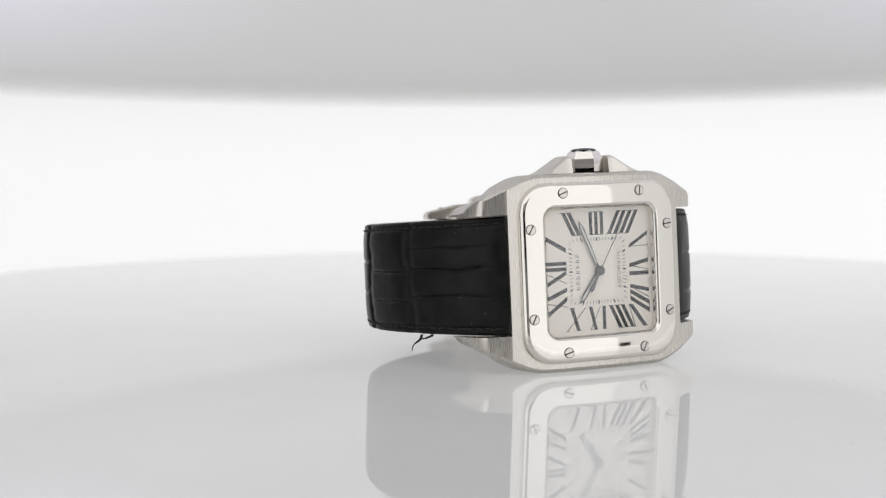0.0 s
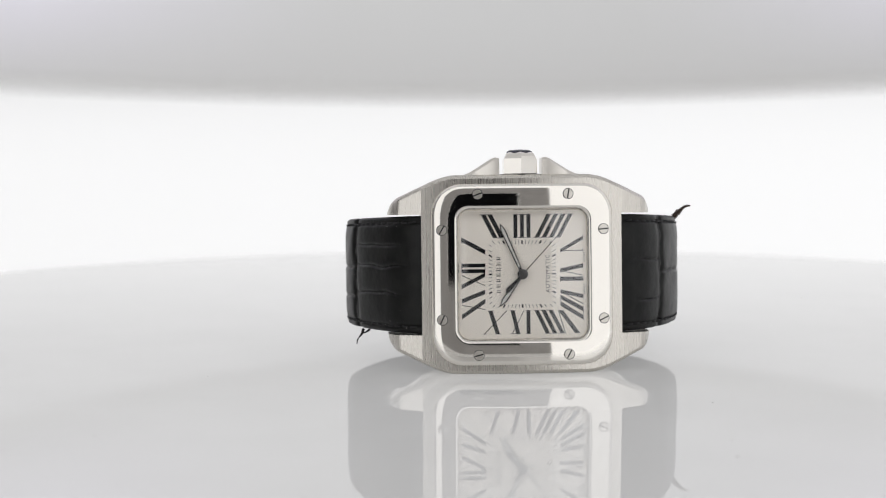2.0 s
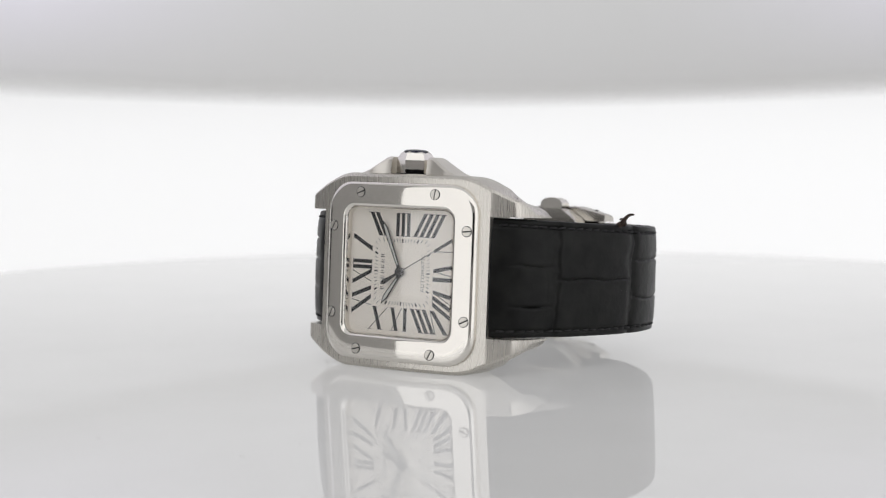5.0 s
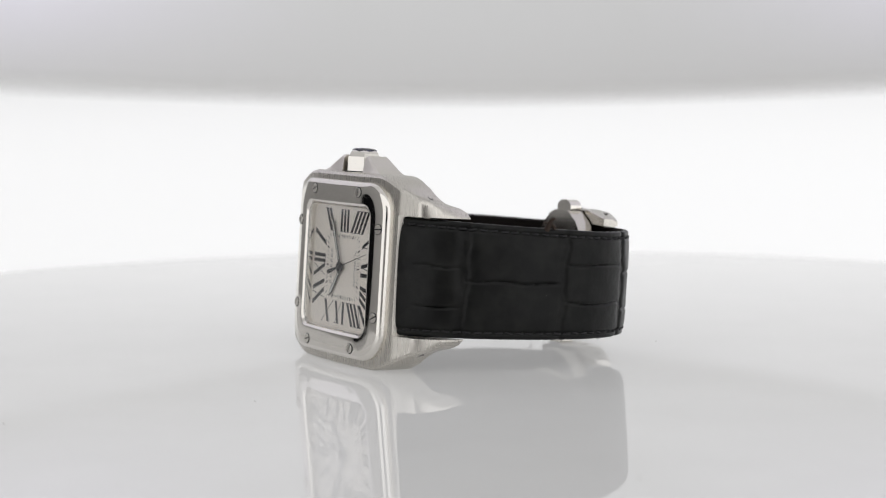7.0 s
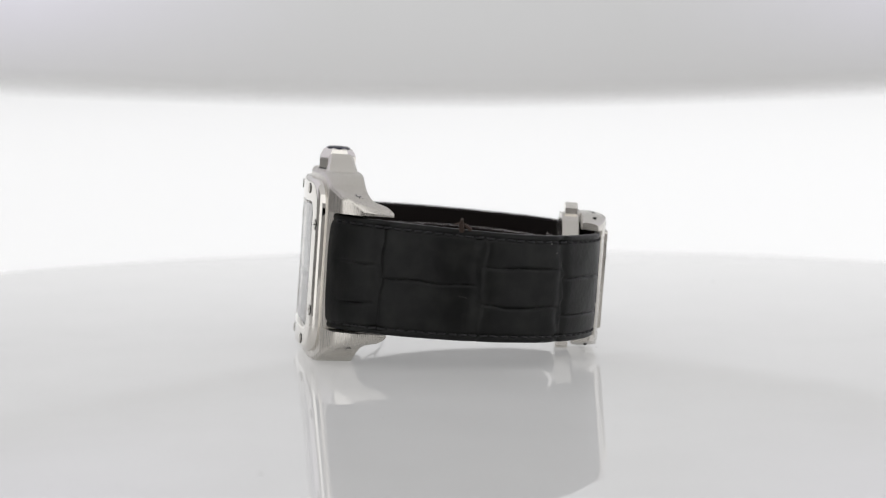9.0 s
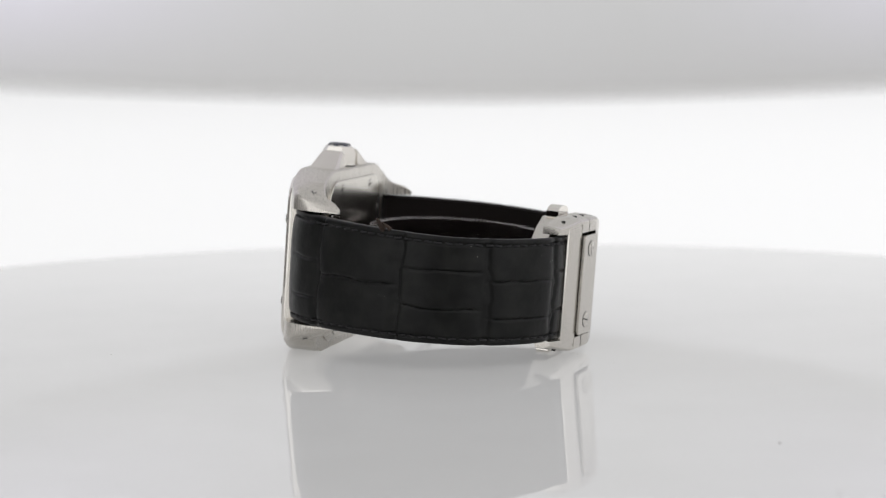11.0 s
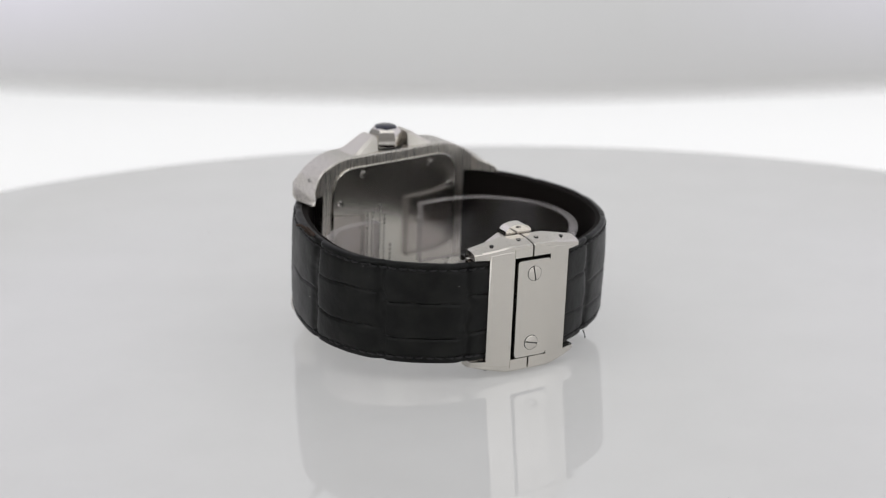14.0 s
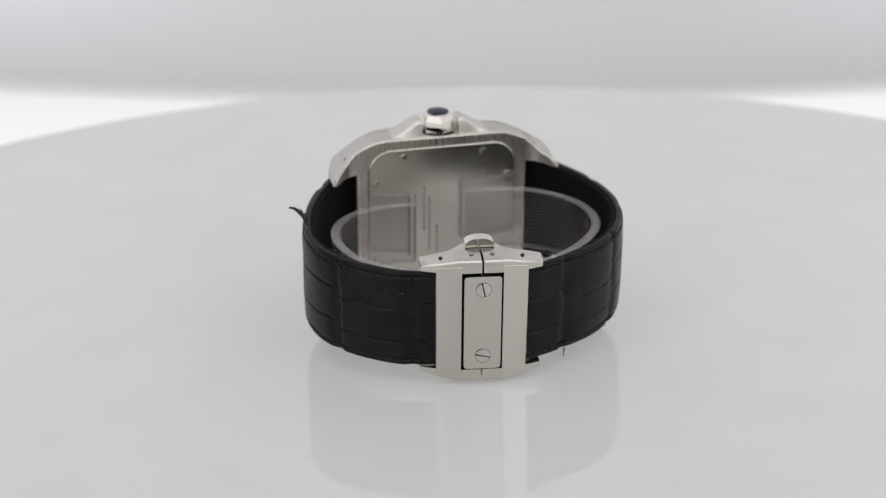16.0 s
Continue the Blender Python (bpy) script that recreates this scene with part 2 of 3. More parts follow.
UP = pose(0, 0, 0, 90, 0, 0)          # outline (x, y) to (u, w), extruded towards the viewer of the dial


def face(u, w, v, turn=0.0, slope=0.0):
    """The pose of a piece drawn in xy, facing +z, laid on the watch's front at (u, w), depth v."""
    return Matrix.Translation((u, v, w)) @ pose(0, 0, 0, 0, 0, slope) @ UP @ pose(0, 0, 0, 0, 0, turn)


def dome(u):
    """Depth of the bezel's front, which is curved along the strap's direction."""
    return -1.42 + 0.0054 * u * u


def metres(m):
    m = m.copy()
    m.translation *= MM
    return m


# ---- the light box round the turntable ----
def shell():
    bm = bmesh.new()
    box(bm, -700, 700, -700, 700, -135, -120)
    tagged(part("floor", bm, WHITE_BOARD, smooth=False), "white board floor of the photo light box", "floor", kind="structure")
    for name, x0 in (("wall_west", -712), ("wall_east", 700)):
        bm = bmesh.new()
        box(bm, x0, x0 + 12, -700, 700, -120, 600)
        lit = name == "wall_east"
        tagged(part(name, bm, SIDE_CLOTH if lit else DIMMED_CLOTH, smooth=False), "glowing white diffuser cloth side of the light box" if lit else "unseen cloth side of the light box, its dimness put into the grey", "wall", kind="structure")
    bm = bmesh.new()
    box(bm, -712, 712, -700, 712, 600, 612)
    tagged(part("ceiling", bm, CEILING_CLOTH, smooth=False), "glowing white diffuser cloth ceiling", "ceiling", kind="structure")
    bm = bmesh.new()
    skin(bm, [[(x, y, z) for x, y in ((-700, 700), (700, 700), (700, 712), (-700, 712))] for z in (-120, 0, 60, 200, 600)])
    tagged(part("backdrop", bm, BACKDROP, smooth=False), "white backdrop sheet, its light painted in as glow", "backdrop", kind="structure")
    # shade that curves round the back of the turntable, its lower edge bowed
    bm = bmesh.new()
    loops = []
    for x in np.linspace(-700, 700, 141):
        low = 44.0 + 0.00026 * x ** 2
        y = 288 - 0.004 * min(abs(x), 190) ** 2
        loops.append([(x, y, low + 1), (x, y + 1.5, low), (x, y + 3, low + 1), (x, y + 3, 600), (x, y, 600)])
    skin(bm, loops)
    tagged(part("backdrop_shade", bm, SHADE, sharp=40), "grey shade cloth hanging above the bright backdrop, brightness painted in as glow", "shade", kind="structure")
    # front cloth, with a slot through which the camera looks
    bm = bmesh.new()
    y0, y1 = -366, -362
    for x0, x1, z0, z1 in ((-700, -57, -120, 600), (57, 700, -120, 600), (-57, 57, -120, 29), (-57, 57, 88, 600)):
        box(bm, x0, x1, y0, y1, z0, z1)
    tagged(part("wall_south", bm, FRONT_CLOTH, smooth=False), "white diffuser cloth front of the light box", "wall", kind="structure")
    # unseen grey board added to dim the front cloth round the slot
    bm = bmesh.new()
    for x0, x1, z0, z1 in ((-112, -57, -120, 180), (57, 112, -120, 180), (-57, 57, -120, 29), (-57, 57, 88, 180)):
        box(bm, x0, x1, -361.5, -358, z0, z1)
    tagged(part("wall_lens_board", bm, GREY_BOARD, smooth=False), "grey board added to dim the front cloth round the lens slot", "board", kind="structure")
    # black panels added on the cloth for dark spots mirrored in the polished bezel
    for y, z, hy, hz in ((94, 20, 36, 46),):
        bm = bmesh.new()
        prism(bm, rounded(hy, hz, 34, 8, 1), 0, 6, Matrix.Translation((-700, y, z)) @ pose(0, 0, 0, 90, 0, 90))
        tagged(part("wall_black_panel", bm, BLACK, smooth=False), "black panel added on the cloth side to mirror dark in the bezel", "port", kind="structure")
    bm = bmesh.new()
    prism(bm, rounded(26, 11, 6, 5, 1), 0, 6, Matrix.Translation((700, -328, -3)) @ pose(0, 0, 0, 90, 0, -90))
    tagged(part("wall_black_panel", bm, BLACK, smooth=False), "small black panel added on the lit cloth side to mirror dark", "port", kind="structure")
    bm = bmesh.new()
    box(bm, -130, 130, -452, -440, -30, 160)
    for x0, x1, z0, z1 in ((-130, -124, -30, 160), (124, 130, -30, 160), (-124, 124, -30, -24), (-124, 124, 154, 160)):
        box(bm, x0, x1, -440, -366.5, z0, z1)
    tagged(part("wall_lens_hood", bm, BLACK, smooth=False), "black cloth hood behind the lens slot", "hood", kind="structure")


shell()


# ---- turntable ----
def turntable():
    root = tagged(new("turntable"), "round glossy white acrylic turntable plate", "turntable")
    bm = bmesh.new()
    prof = [(0.01, 0), (60, 0), (130, 0), (199.5, 0), (200.3, 0), (201.6, -0.25), (202.6, -1), (203, -2), (203, -5), (202, -6), (0.01, -6)]
    n = 160
    skin(bm, [[(r * math.cos(math.tau * k / n), r * math.sin(math.tau * k / n), z) for k in range(n)] for r, z in prof])
    part("plate", bm, ACRYLIC, root, "glossy white acrylic plate with an added glow")
    bm = bmesh.new()
    prof = [(40, -6.2), (40, -12), (18, -13), (12, -20), (0.01, -20)]
    skin(bm, [[(r * math.cos(math.tau * k / 48), r * math.sin(math.tau * k / 48), z) for k in range(48)] for r, z in prof])
    part("hub", bm, WHITE_BOARD, root, "white mounting hub under the plate")
    bm = bmesh.new()
    prof = [(0.01, -22), (9, -24), (13, -30), (14, -105), (70, -112), (72, -120), (0.01, -120)]
    skin(bm, [[(r * math.cos(math.tau * k / 48), r * math.sin(math.tau * k / 48), z) for k in range(48)] for r, z in prof])
    tagged(part("turntable_stand", bm, WHITE_BOARD), "white turntable stand on the floor of the light box", "stand")
    return root


TURNTABLE = turntable()


def plate_dust():
    """Fine specks and fibres lying on the plate."""
    rng = random.Random(11)
    bm = bmesh.new()
    for _ in range(50):
        a, q, d = rng.uniform(0, math.tau), 190 * math.sqrt(rng.random()), rng.uniform(0.08, 0.22)
        bmesh.ops.create_icosphere(bm, subdivisions=1, radius=d, matrix=Matrix.Translation((q * math.cos(a), q * math.sin(a), d * 0.3)) @ Matrix.Diagonal((1, rng.uniform(0.6, 1.8), 0.6, 1)))
    tagged(part("dust_specks", bm, DUST, TURNTABLE), "fine grey dust specks on the plate", kind="stuff")


plate_dust()

# ---- wristwatch ----
WATCH = tagged(new("wristwatch"), "square steel wristwatch with black alligator strap, standing on its side", "wristwatch")

OUTER = [(0, 19.2), (12, 19.2), (13, 19.17), (14, 19.05), (15, 18.85), (16, 18.55), (17, 18.15), (20.7, 16.45), (24, 14.9), (24.8, 14.2), (25.3, 13.4), (25.7, 12.3), (25.8, 11.8)]
BACKV = [(0, 9.2), (15, 9.1), (18, 9.1), (19.5, 9.25), (20.7, 9.6), (21.7, 10.2), (22.6, 11.1), (23.4, 12.2), (24.2, 13.5), (25.0, 14.5), (25.8, 14.4)]


def case_front(u):
    u = abs(u)
    return 0.1 + 0.005 * min(u, 19.4) ** 2 + (0 if u < 19.4 else (u - 19.4) * 0.47 + max(0, u - 23.6) ** 2 * 0.75)


def case_section(u, inner):
    """Cross-section of the case at u: from w = inner up to its flank, with chamfered edges."""
    f, b, o = case_front(u), interp(BACKV, abs(u)), interp(OUTER, abs(u))
    b = max(b, f + 1.5)
    c = min(0.75, (o - abs(inner)) * 0.3, (b - f) * 0.25)
    return f, b, o, c


def middle_case():
    bm = bmesh.new()
    loops = []
    for u in sorted([*np.linspace(-19.4, 19.4, 49), -12.65, -12.6, 12.6, 12.65]):
        f, b, o, c = case_section(u, 0)
        well = 1.8 if abs(u) < 12.62 else f
        loops.append([(u, f, -o + c), (u, f, -12.65), (u, well, -12.6), (u, well, 12.6), (u, f, 12.65), (u, f, o - c), (u, f + c * 0.5, o - c * 0.3), (u, f + c * 1.3, o), (u, b - c * 0.45, o), (u, b, o - c * 0.45),
                      (u, b, -o + c * 0.45), (u, b - c * 0.45, -o), (u, f + c * 1.3, -o), (u, f + c * 0.5, -o + c * 0.3)])
    skin(bm, loops)
    body = part("middle_case", bm, STEEL_BRUSHED_W, WATCH, "brushed steel middle case", sharp=28)
    for su in (-1, 1):
        for sw in (-1, 1):
            bm = bmesh.new()
            loops = []
            for u in np.concatenate([np.linspace(19.3, 24, 16), np.linspace(24.3, 25.7, 8)]):
                f, b, o, c = case_section(u, 11.65)
                i = 11.65
                tp = 1.3 * min(1.0, max(0.0, (u - 19.4) / 3.0))
                tp = min(tp, o - i - 0.3)
                loops.append([(su * u, f, sw * i), (su * u, f, sw * (o - c)), (su * u, f + c * 0.5, sw * (o - c * 0.3)), (su * u, f + c * 1.3, sw * o),
                              (su * u, f + (b - f) * 0.6, sw * (o - tp * 0.75)), (su * u, b - c * 0.45, sw * (o - tp)), (su * u, b, sw * (o - tp - c * 0.45)), (su * u, b, sw * i)])
            skin(bm, loops)
            part("lug", bm, STEEL_BRUSHED_W, body, "bevelled steel lug", sharp=28)
    # shoulders that guard the crown
    guard = [(4.15, 22.45), (4.4, 22.5), (4.9, 22.6), (5.6, 22.35), (6.6, 21.7), (8, 20.8), (9.5, 19.85), (11, 19.2), (12.2, 18.8)]
    for su in (-1, 1):
        bm = bmesh.new()
        loops = []
        for u, top in guard:
            a = 1.9 + (top - 19) * 0.25
            e = 8.6 - (top - 19) * 0.25
            loops.append([(su * u, a - 0.5, 18.2), (su * u, a, top - 0.5), (su * u, a + 0.5, top), (su * u, e - 0.6, top), (su * u, e, top - 0.6), (su * u, e + 0.4, 18.2)])
        skin(bm, loops)
        part("crown_guard", bm, STEEL_SATIN, body, "sloping steel crown guard", sharp=28)


def bezel():
    bm = bmesh.new()
    loops = []
    for h, r, dv in ((17.45, 5.8, 2.4), (17.45, 5.8, 0.85), (17.35, 5.75, 0.5), (17.1, 5.6, 0.22), (16.75, 5.4, 0.05), (16.5, 5.2, 0.0), (15, 4.2, 0.0), (13.25, 2.75, 0.0), (13.0, 2.6, 0.02), (12.9, 2.5, 0.1), (12.4, 2.1, 0.55), (12.33, 2.05, 0.8)):
        loops.append([(u, dome(u) + dv, w) for u, w in rounded(h, h, r, 8, 10)])
    loops.append([(u, 1.75, w) for u, w in rounded(12.3, 12.3, 2.0, 8, 10)])
    skin(bm, loops, caps=False)
    return part("bezel", bm, STEEL_POLISHED, WATCH, "polished steel square bezel", sharp=60)


def slotted_screw(name, radius, height, slot, parent, m, mat, label=""):
    """A round head of two halves with a slot between them, on a sunk ring."""
    bm = bmesh.new()
    n = 20
    for s in (-1, 1):
        pts = [(x, y) for x, y in ((radius * math.cos(a), radius * math.sin(a)) for a in np.linspace(0, math.pi, n)) if y > slot]
        x0 = math.sqrt(radius ** 2 - slot ** 2)
        pts = [(x0, slot)] + pts + [(-x0, slot)]
        inset = [(x * 0.9, slot + (y - slot) * 0.9) for x, y in pts]
        skin(bm, [[(s * x, s * y, -height) for x, y in pts], [(s * x, s * y, height * 0.6) for x, y in pts], [(s * x, s * y, height) for x, y in inset]])
    o = part(name, bm, mat, parent, label)
    o.matrix_basis = metres(m)
    # dark bar painted in as the shade of the slot
    bm = bmesh.new()
    box(bm, -radius * 0.97, radius * 0.97, -slot, slot, -height, height * 0.25)
    gap = part("screw_slot", bm, GAP_SHADE, parent, smooth=False)
    gap.matrix_basis = metres(m)
    return o


def ring_groove(name, radius, parent, m):
    # dark ring painted in as the shade of the sunk groove
    bm = bmesh.new()
    n = 28
    skin(bm, [[(r * math.cos(math.tau * k / n), r * math.sin(math.tau * k / n), z) for k in range(n)] for r, z in ((radius, -0.2), (radius, 0.05), (radius + 0.09, 0.04), (radius + 0.09, -0.2))], caps=False)
    o = part(name, bm, GAP_SHADE, parent)
    o.matrix_basis = metres(m)
    return o


def bezel_screws(parent):
    spots = [(-8.7, 15.4, 20), (8.7, 15.4, 80), (15.6, 8.6, 5), (15.6, -8.6, 25), (8.7, -15.4, 62), (-8.7, -15.4, 15), (-15.6, -8.6, 65), (-15.6, 8.6, 60)]
    for u, w, turn in spots:
        slope = math.degrees(math.atan(0.009 * u))
        m = face(u, w, dome(u) - 0.04, turn, slope)
        slotted_screw("screw", 0.93, 0.2, 0.13, parent, m, STEEL_SATIN, "bright slotted bezel screw")
        ring_groove("screw_recess", 0.95, parent, m)


def dial():
    plate = bmesh.new()
    prism(plate, rounded(12.5, 12.5, 2.0, 6, 1), -0.3, 0, face(0, 0, 1.4))
    ob = part("dial", plate, DIAL, WATCH, "silvered square dial with black Roman numerals", sharp=30)
    return ob


# Numerals as strokes on the dial (u, w) in millimetres: ends, width; drawn as the dial lies, III towards the crown.
O, I = 11.5, 7.05
NUMERALS = {
    "numeral_three": [(-1.26, O, -1.26, I, .74), (0, O, 0, I, .74), (1.26, O, 1.26, I, .74), (-1.7, O, 1.7, O, .1), (-1.75, I, 1.75, I, .1)],
    "numeral_two": [(-7.45, O, -5.2, I, .8), (-6.2, O, -3.95, I, .8), (-8.25, O, -5.65, O, .1), (-5.75, I, -3.75, I, .1)],
    "numeral_four": [(5.2, O, 2.85, I, .72), (6.6, O, 4.25, I, .72), (8.0, O, 5.65, I, .72), (9.4, O, 7.05, I, .72), (4.7, O, 10.05, O, .1), (2.15, I, 7.55, I, .1)],
    "numeral_one": [(-11.7, 6.75, -7.2, 4.3, .78), (-11.7, 7.1, -11.7, 5.95, .1), (-7.2, 4.95, -7.2, 3.75, .1)],
    "numeral_twelve": [(-11.7, 1.75, -7.2, 1.75, .72), (-11.7, .65, -7.2, .65, .72), (-7.2, -.05, -11.7, -2.35, .74), (-11.7, -.15, -7.2, -2.15, .14), (-11.7, 2.2, -11.7, .25, .1), (-11.7, -1.7, -11.7, -2.8, .1), (-7.2, 2.2, -7.2, .25, .1)],
    "numeral_eleven": [(-11.7, -5.1, -7.2, -3.35, .78), (-11.7, -8.15, -7.2, -5.1, .74), (-11.7, -5.9, -7.2, -6.75, .14), (-11.7, -4.6, -11.7, -5.6, .1), (-11.7, -7.5, -11.7, -8.65, .1)],
    "numeral_ten": [(-6.25, -I, -4.85, -O, .78), (-3.1, -I, -7.45, -O, .14), (-6.8, -I, -5.6, -I, .1), (-5.4, -O, -4.2, -O, .1), (-7.8, -O, -6.9, -O, .1)],
    "numeral_nine": [(-1.95, -I, -.9, -O, .74), (.25, -I, -2.05, -O, .14), (1.1, -I, 1.1, -O, .74), (-2.5, -I, -1.4, -I, .1), (.6, -I, 1.6, -I, .1), (-2.4, -O, -.4, -O, .1), (.6, -O, 1.6, -O, .1)],
    "numeral_eight": [(2.7, -I, 4.85, -O, .74), (4.05, -I, 6.25, -O, .74), (5.45, -I, 7.7, -O, .74), (7.35, -I, 10.6, -O, .8), (6.9, -I, 8.25, -O, .14), (2.1, -I, 6.0, -I, .1), (4.3, -O, 8.5, -O, .1), (10.0, -O, 11.2, -O, .1)],
    "numeral_seven": [(7.4, -4.5, 11.75, -6.9, .74), (7.4, -5.8, 11.75, -8.5, .74), (7.4, -3.45, 11.75, -4.4, .74), (7.4, -3.5, 11.75, -5.9, .14), (11.75, -6.4, 11.75, -9.0, .1), (11.75, -3.95, 11.75, -4.85, .1), (7.4, -4.1, 7.4, -6.2, .1)],
    "numeral_six": [(7.35, -1.0, 11.75, -1.0, .78), (7.35, .6, 11.75, 1.55, .74), (7.35, .6, 11.75, -.35, .14), (7.35, -.45, 7.35, -1.55, .1), (11.75, -.45, 11.75, -1.55, .1), (11.75, .95, 11.75, 2.1, .1)],
    "numeral_five": [(11.75, 6.9, 7.4, 4.4, .62), (7.4, 4.4, 11.75, 4.45, .14), (11.75, 7.5, 11.75, 6.3, .1), (11.75, 4.9, 11.75, 4.1, .1)],
}


def stroke(bm, x0, y0, x1, y1, width, square):
    """A flat bar from end to end; square: its ends run along the dial's edge."""
    if not square:
        d = Vector((x1 - x0, y1 - y0)).normalized()
        n = Vector((-d.y, d.x)) * width / 2
    elif abs(y0) > 9 or abs(y1) > 9:
        n = Vector((width / 2 / max(0.3, abs(y1 - y0) / math.hypot(x1 - x0, y1 - y0)), 0))
    else:
        n = Vector((0, width / 2 / max(0.3, abs(x1 - x0) / math.hypot(x1 - x0, y1 - y0))))
    a, b = Vector((x0, y0)), Vector((x1, y1))
    prism(bm, [tuple(q) for q in (a - n, b - n, b + n, a + n)], 0.0, 0.03)


def numerals(parent):
    for name, strokes in NUMERALS.items():
        bm = bmesh.new()
        for k, s in enumerate(strokes):
            before = set(bm.verts)
            stroke(bm, *s, square=s[4] > 0.3)
            bmesh.ops.translate(bm, vec=(0, 0, 0.001 * k), verts=[v for v in bm.verts if v not in before])
        bm.transform(face(0, 0, 1.396))
        part(name, bm, INK, parent, "black Roman numeral", smooth=False)


def minute_track(parent):
    """Sixty ticks round a square, the fives heavier."""
    thin = heavy = None
    half, length = 6.15, 0.72
    for k in range(60):
        a = radians(6 * k)
        d = Vector((math.sin(a), math.cos(a)))
        r = half / max(abs(d.x), abs(d.y))
        five = k % 5 == 0
        m = face(d.x * r, d.y * r, 1.395, -6 * k)
        ob = heavy if five else thin
        if ob is None:
            bm = bmesh.new()
            wd = 0.32 if five else 0.12
            prism(bm, [(-wd / 2, -length / 2), (wd / 2, -length / 2), (wd / 2, length / 2), (-wd / 2, length / 2)], 0, 0.03)
            ob = part("five_minute_tick" if five else "minute_tick", bm, INK if five else GREY_INK, parent, smooth=False)
            ob.matrix_basis = metres(m)
            if five:
                heavy = ob
            else:
                thin = ob
        else:
            share(ob, parent, metres(m))


def lettering(name, text, size, mat, parent, m, spacing=1.0):
    cu = bpy.data.curves.new(name, "FONT")
    cu.body, cu.size, cu.align_x, cu.align_y, cu.space_character = text, size, "CENTER", "CENTER", spacing
    tmp = bpy.data.objects.new(name, cu)
    scene.collection.objects.link(tmp)
    me = bpy.data.meshes.new_from_object(tmp.evaluated_get(bpy.context.evaluated_depsgraph_get()))
    bpy.data.objects.remove(tmp)
    bm = bmesh.new()
    bm.from_mesh(me)
    bpy.data.meshes.remove(me)
    bm.transform(m)
    return part(name, bm, mat, parent, "small printed word on the dial", smooth=False)


def dial_print(parent):
    lettering("word_automatic", "AUTOMATIC", 1.12, PRINT_INK, parent, face(4.95, 0.05, 1.385, 90), 1.2)
    # maker's mark: plain strokes in its colour and size
    bm = bmesh.new()
    for k in range(7):
        x = -3.6 + 1.06 * k
        box(bm, x, x + 0.2, -0.42, 0.42, 0, 0.03)
        box(bm, x + 0.42, x + 0.54, -0.42, 0.42, 0, 0.03)
    bm.transform(face(-4.6, 0.0, 1.39, 90))
    part("maker_mark", bm, PRINT_INK, parent, "grey maker's mark on the dial", smooth=False)
    lettering("word_swiss", "SWISS", 0.62, PRINT_INK, parent, face(12.05, -3.0, 1.385, 90), 1.25)
    lettering("word_made", "MADE", 0.62, PRINT_INK, parent, face(12.05, 3.2, 1.385, 90), 1.25)


def sword_hand(name, length, width, lift, angle, label):
    """A lance-shaped hand; the body is dark and carries a pale inlay. angle: clockwise from the crown, in degrees."""
    m = face(0, 0, lift, -angle)
    bm = bmesh.new()
    out = [(-0.3, 0.0), (0.3, 0.0), (width / 2, length - 1.5), (0.0, length), (-width / 2, length - 1.5)]
    prism(bm, out, 0, 0.12, m)
    hand = part(name, bm, HAND_BLACK, WATCH, label, smooth=False)
    bm = bmesh.new()
    inl = [(-0.14, 1.6), (0.14, 1.6), (width / 2 - 0.2, length - 1.6), (0.0, length - 0.5), (-width / 2 + 0.2, length - 1.6)]
    prism(bm, inl, 0.1, 0.14, m)
    part("lume_inlay", bm, LUME, hand, "pale luminous inlay", smooth=False)
    return hand


def second_hand():
    bm = bmesh.new()
    prism(bm, [(-0.1, 0), (0.1, 0), (0.045, 11.0), (-0.045, 11.0)], 0, 0.06)
    prism(bm, [(-0.12, 0), (0.12, 0), (0.5, -4.3), (0.0, -4.9), (-0.5, -4.3)], 0.001, 0.061)
    n = 24
    skin(bm, [[(r * math.cos(math.tau * k / n), r * math.sin(math.tau * k / n), z) for k in range(n)] for r, z in ((1.0, -0.4), (1.0, 0.1), (0.85, 0.2), (0.35, 0.22), (0.3, 0.35), (0.12, 0.38))])
    return part("second_hand", bm, HAND_BLACK, WATCH, "slim black second hand with counterweight and hub")


def crystal():
    bm = bmesh.new()
    top = []
    n = 24
    for j in range(n + 1):
        u = -12.28 + 24.56 * j / n
        h = 12.28 if abs(u) < 10.4 else 10.4 + math.sqrt(max(0.0, 1.88 ** 2 - (abs(u) - 10.4) ** 2))
        v = -1.05 + 0.005 * u * u
        top.append([(u, v + 0.1, -h), (u, v, -h + 0.3), (u, v, h - 0.3), (u, v + 0.1, h), (u, v + 0.6, h), (u, v + 0.6, -h)])
    skin(bm, top)
    ob = part("crystal", bm, CRYSTAL, WATCH, "clear curved sapphire crystal", sharp=50)
    ob.visible_shadow = False
    return ob


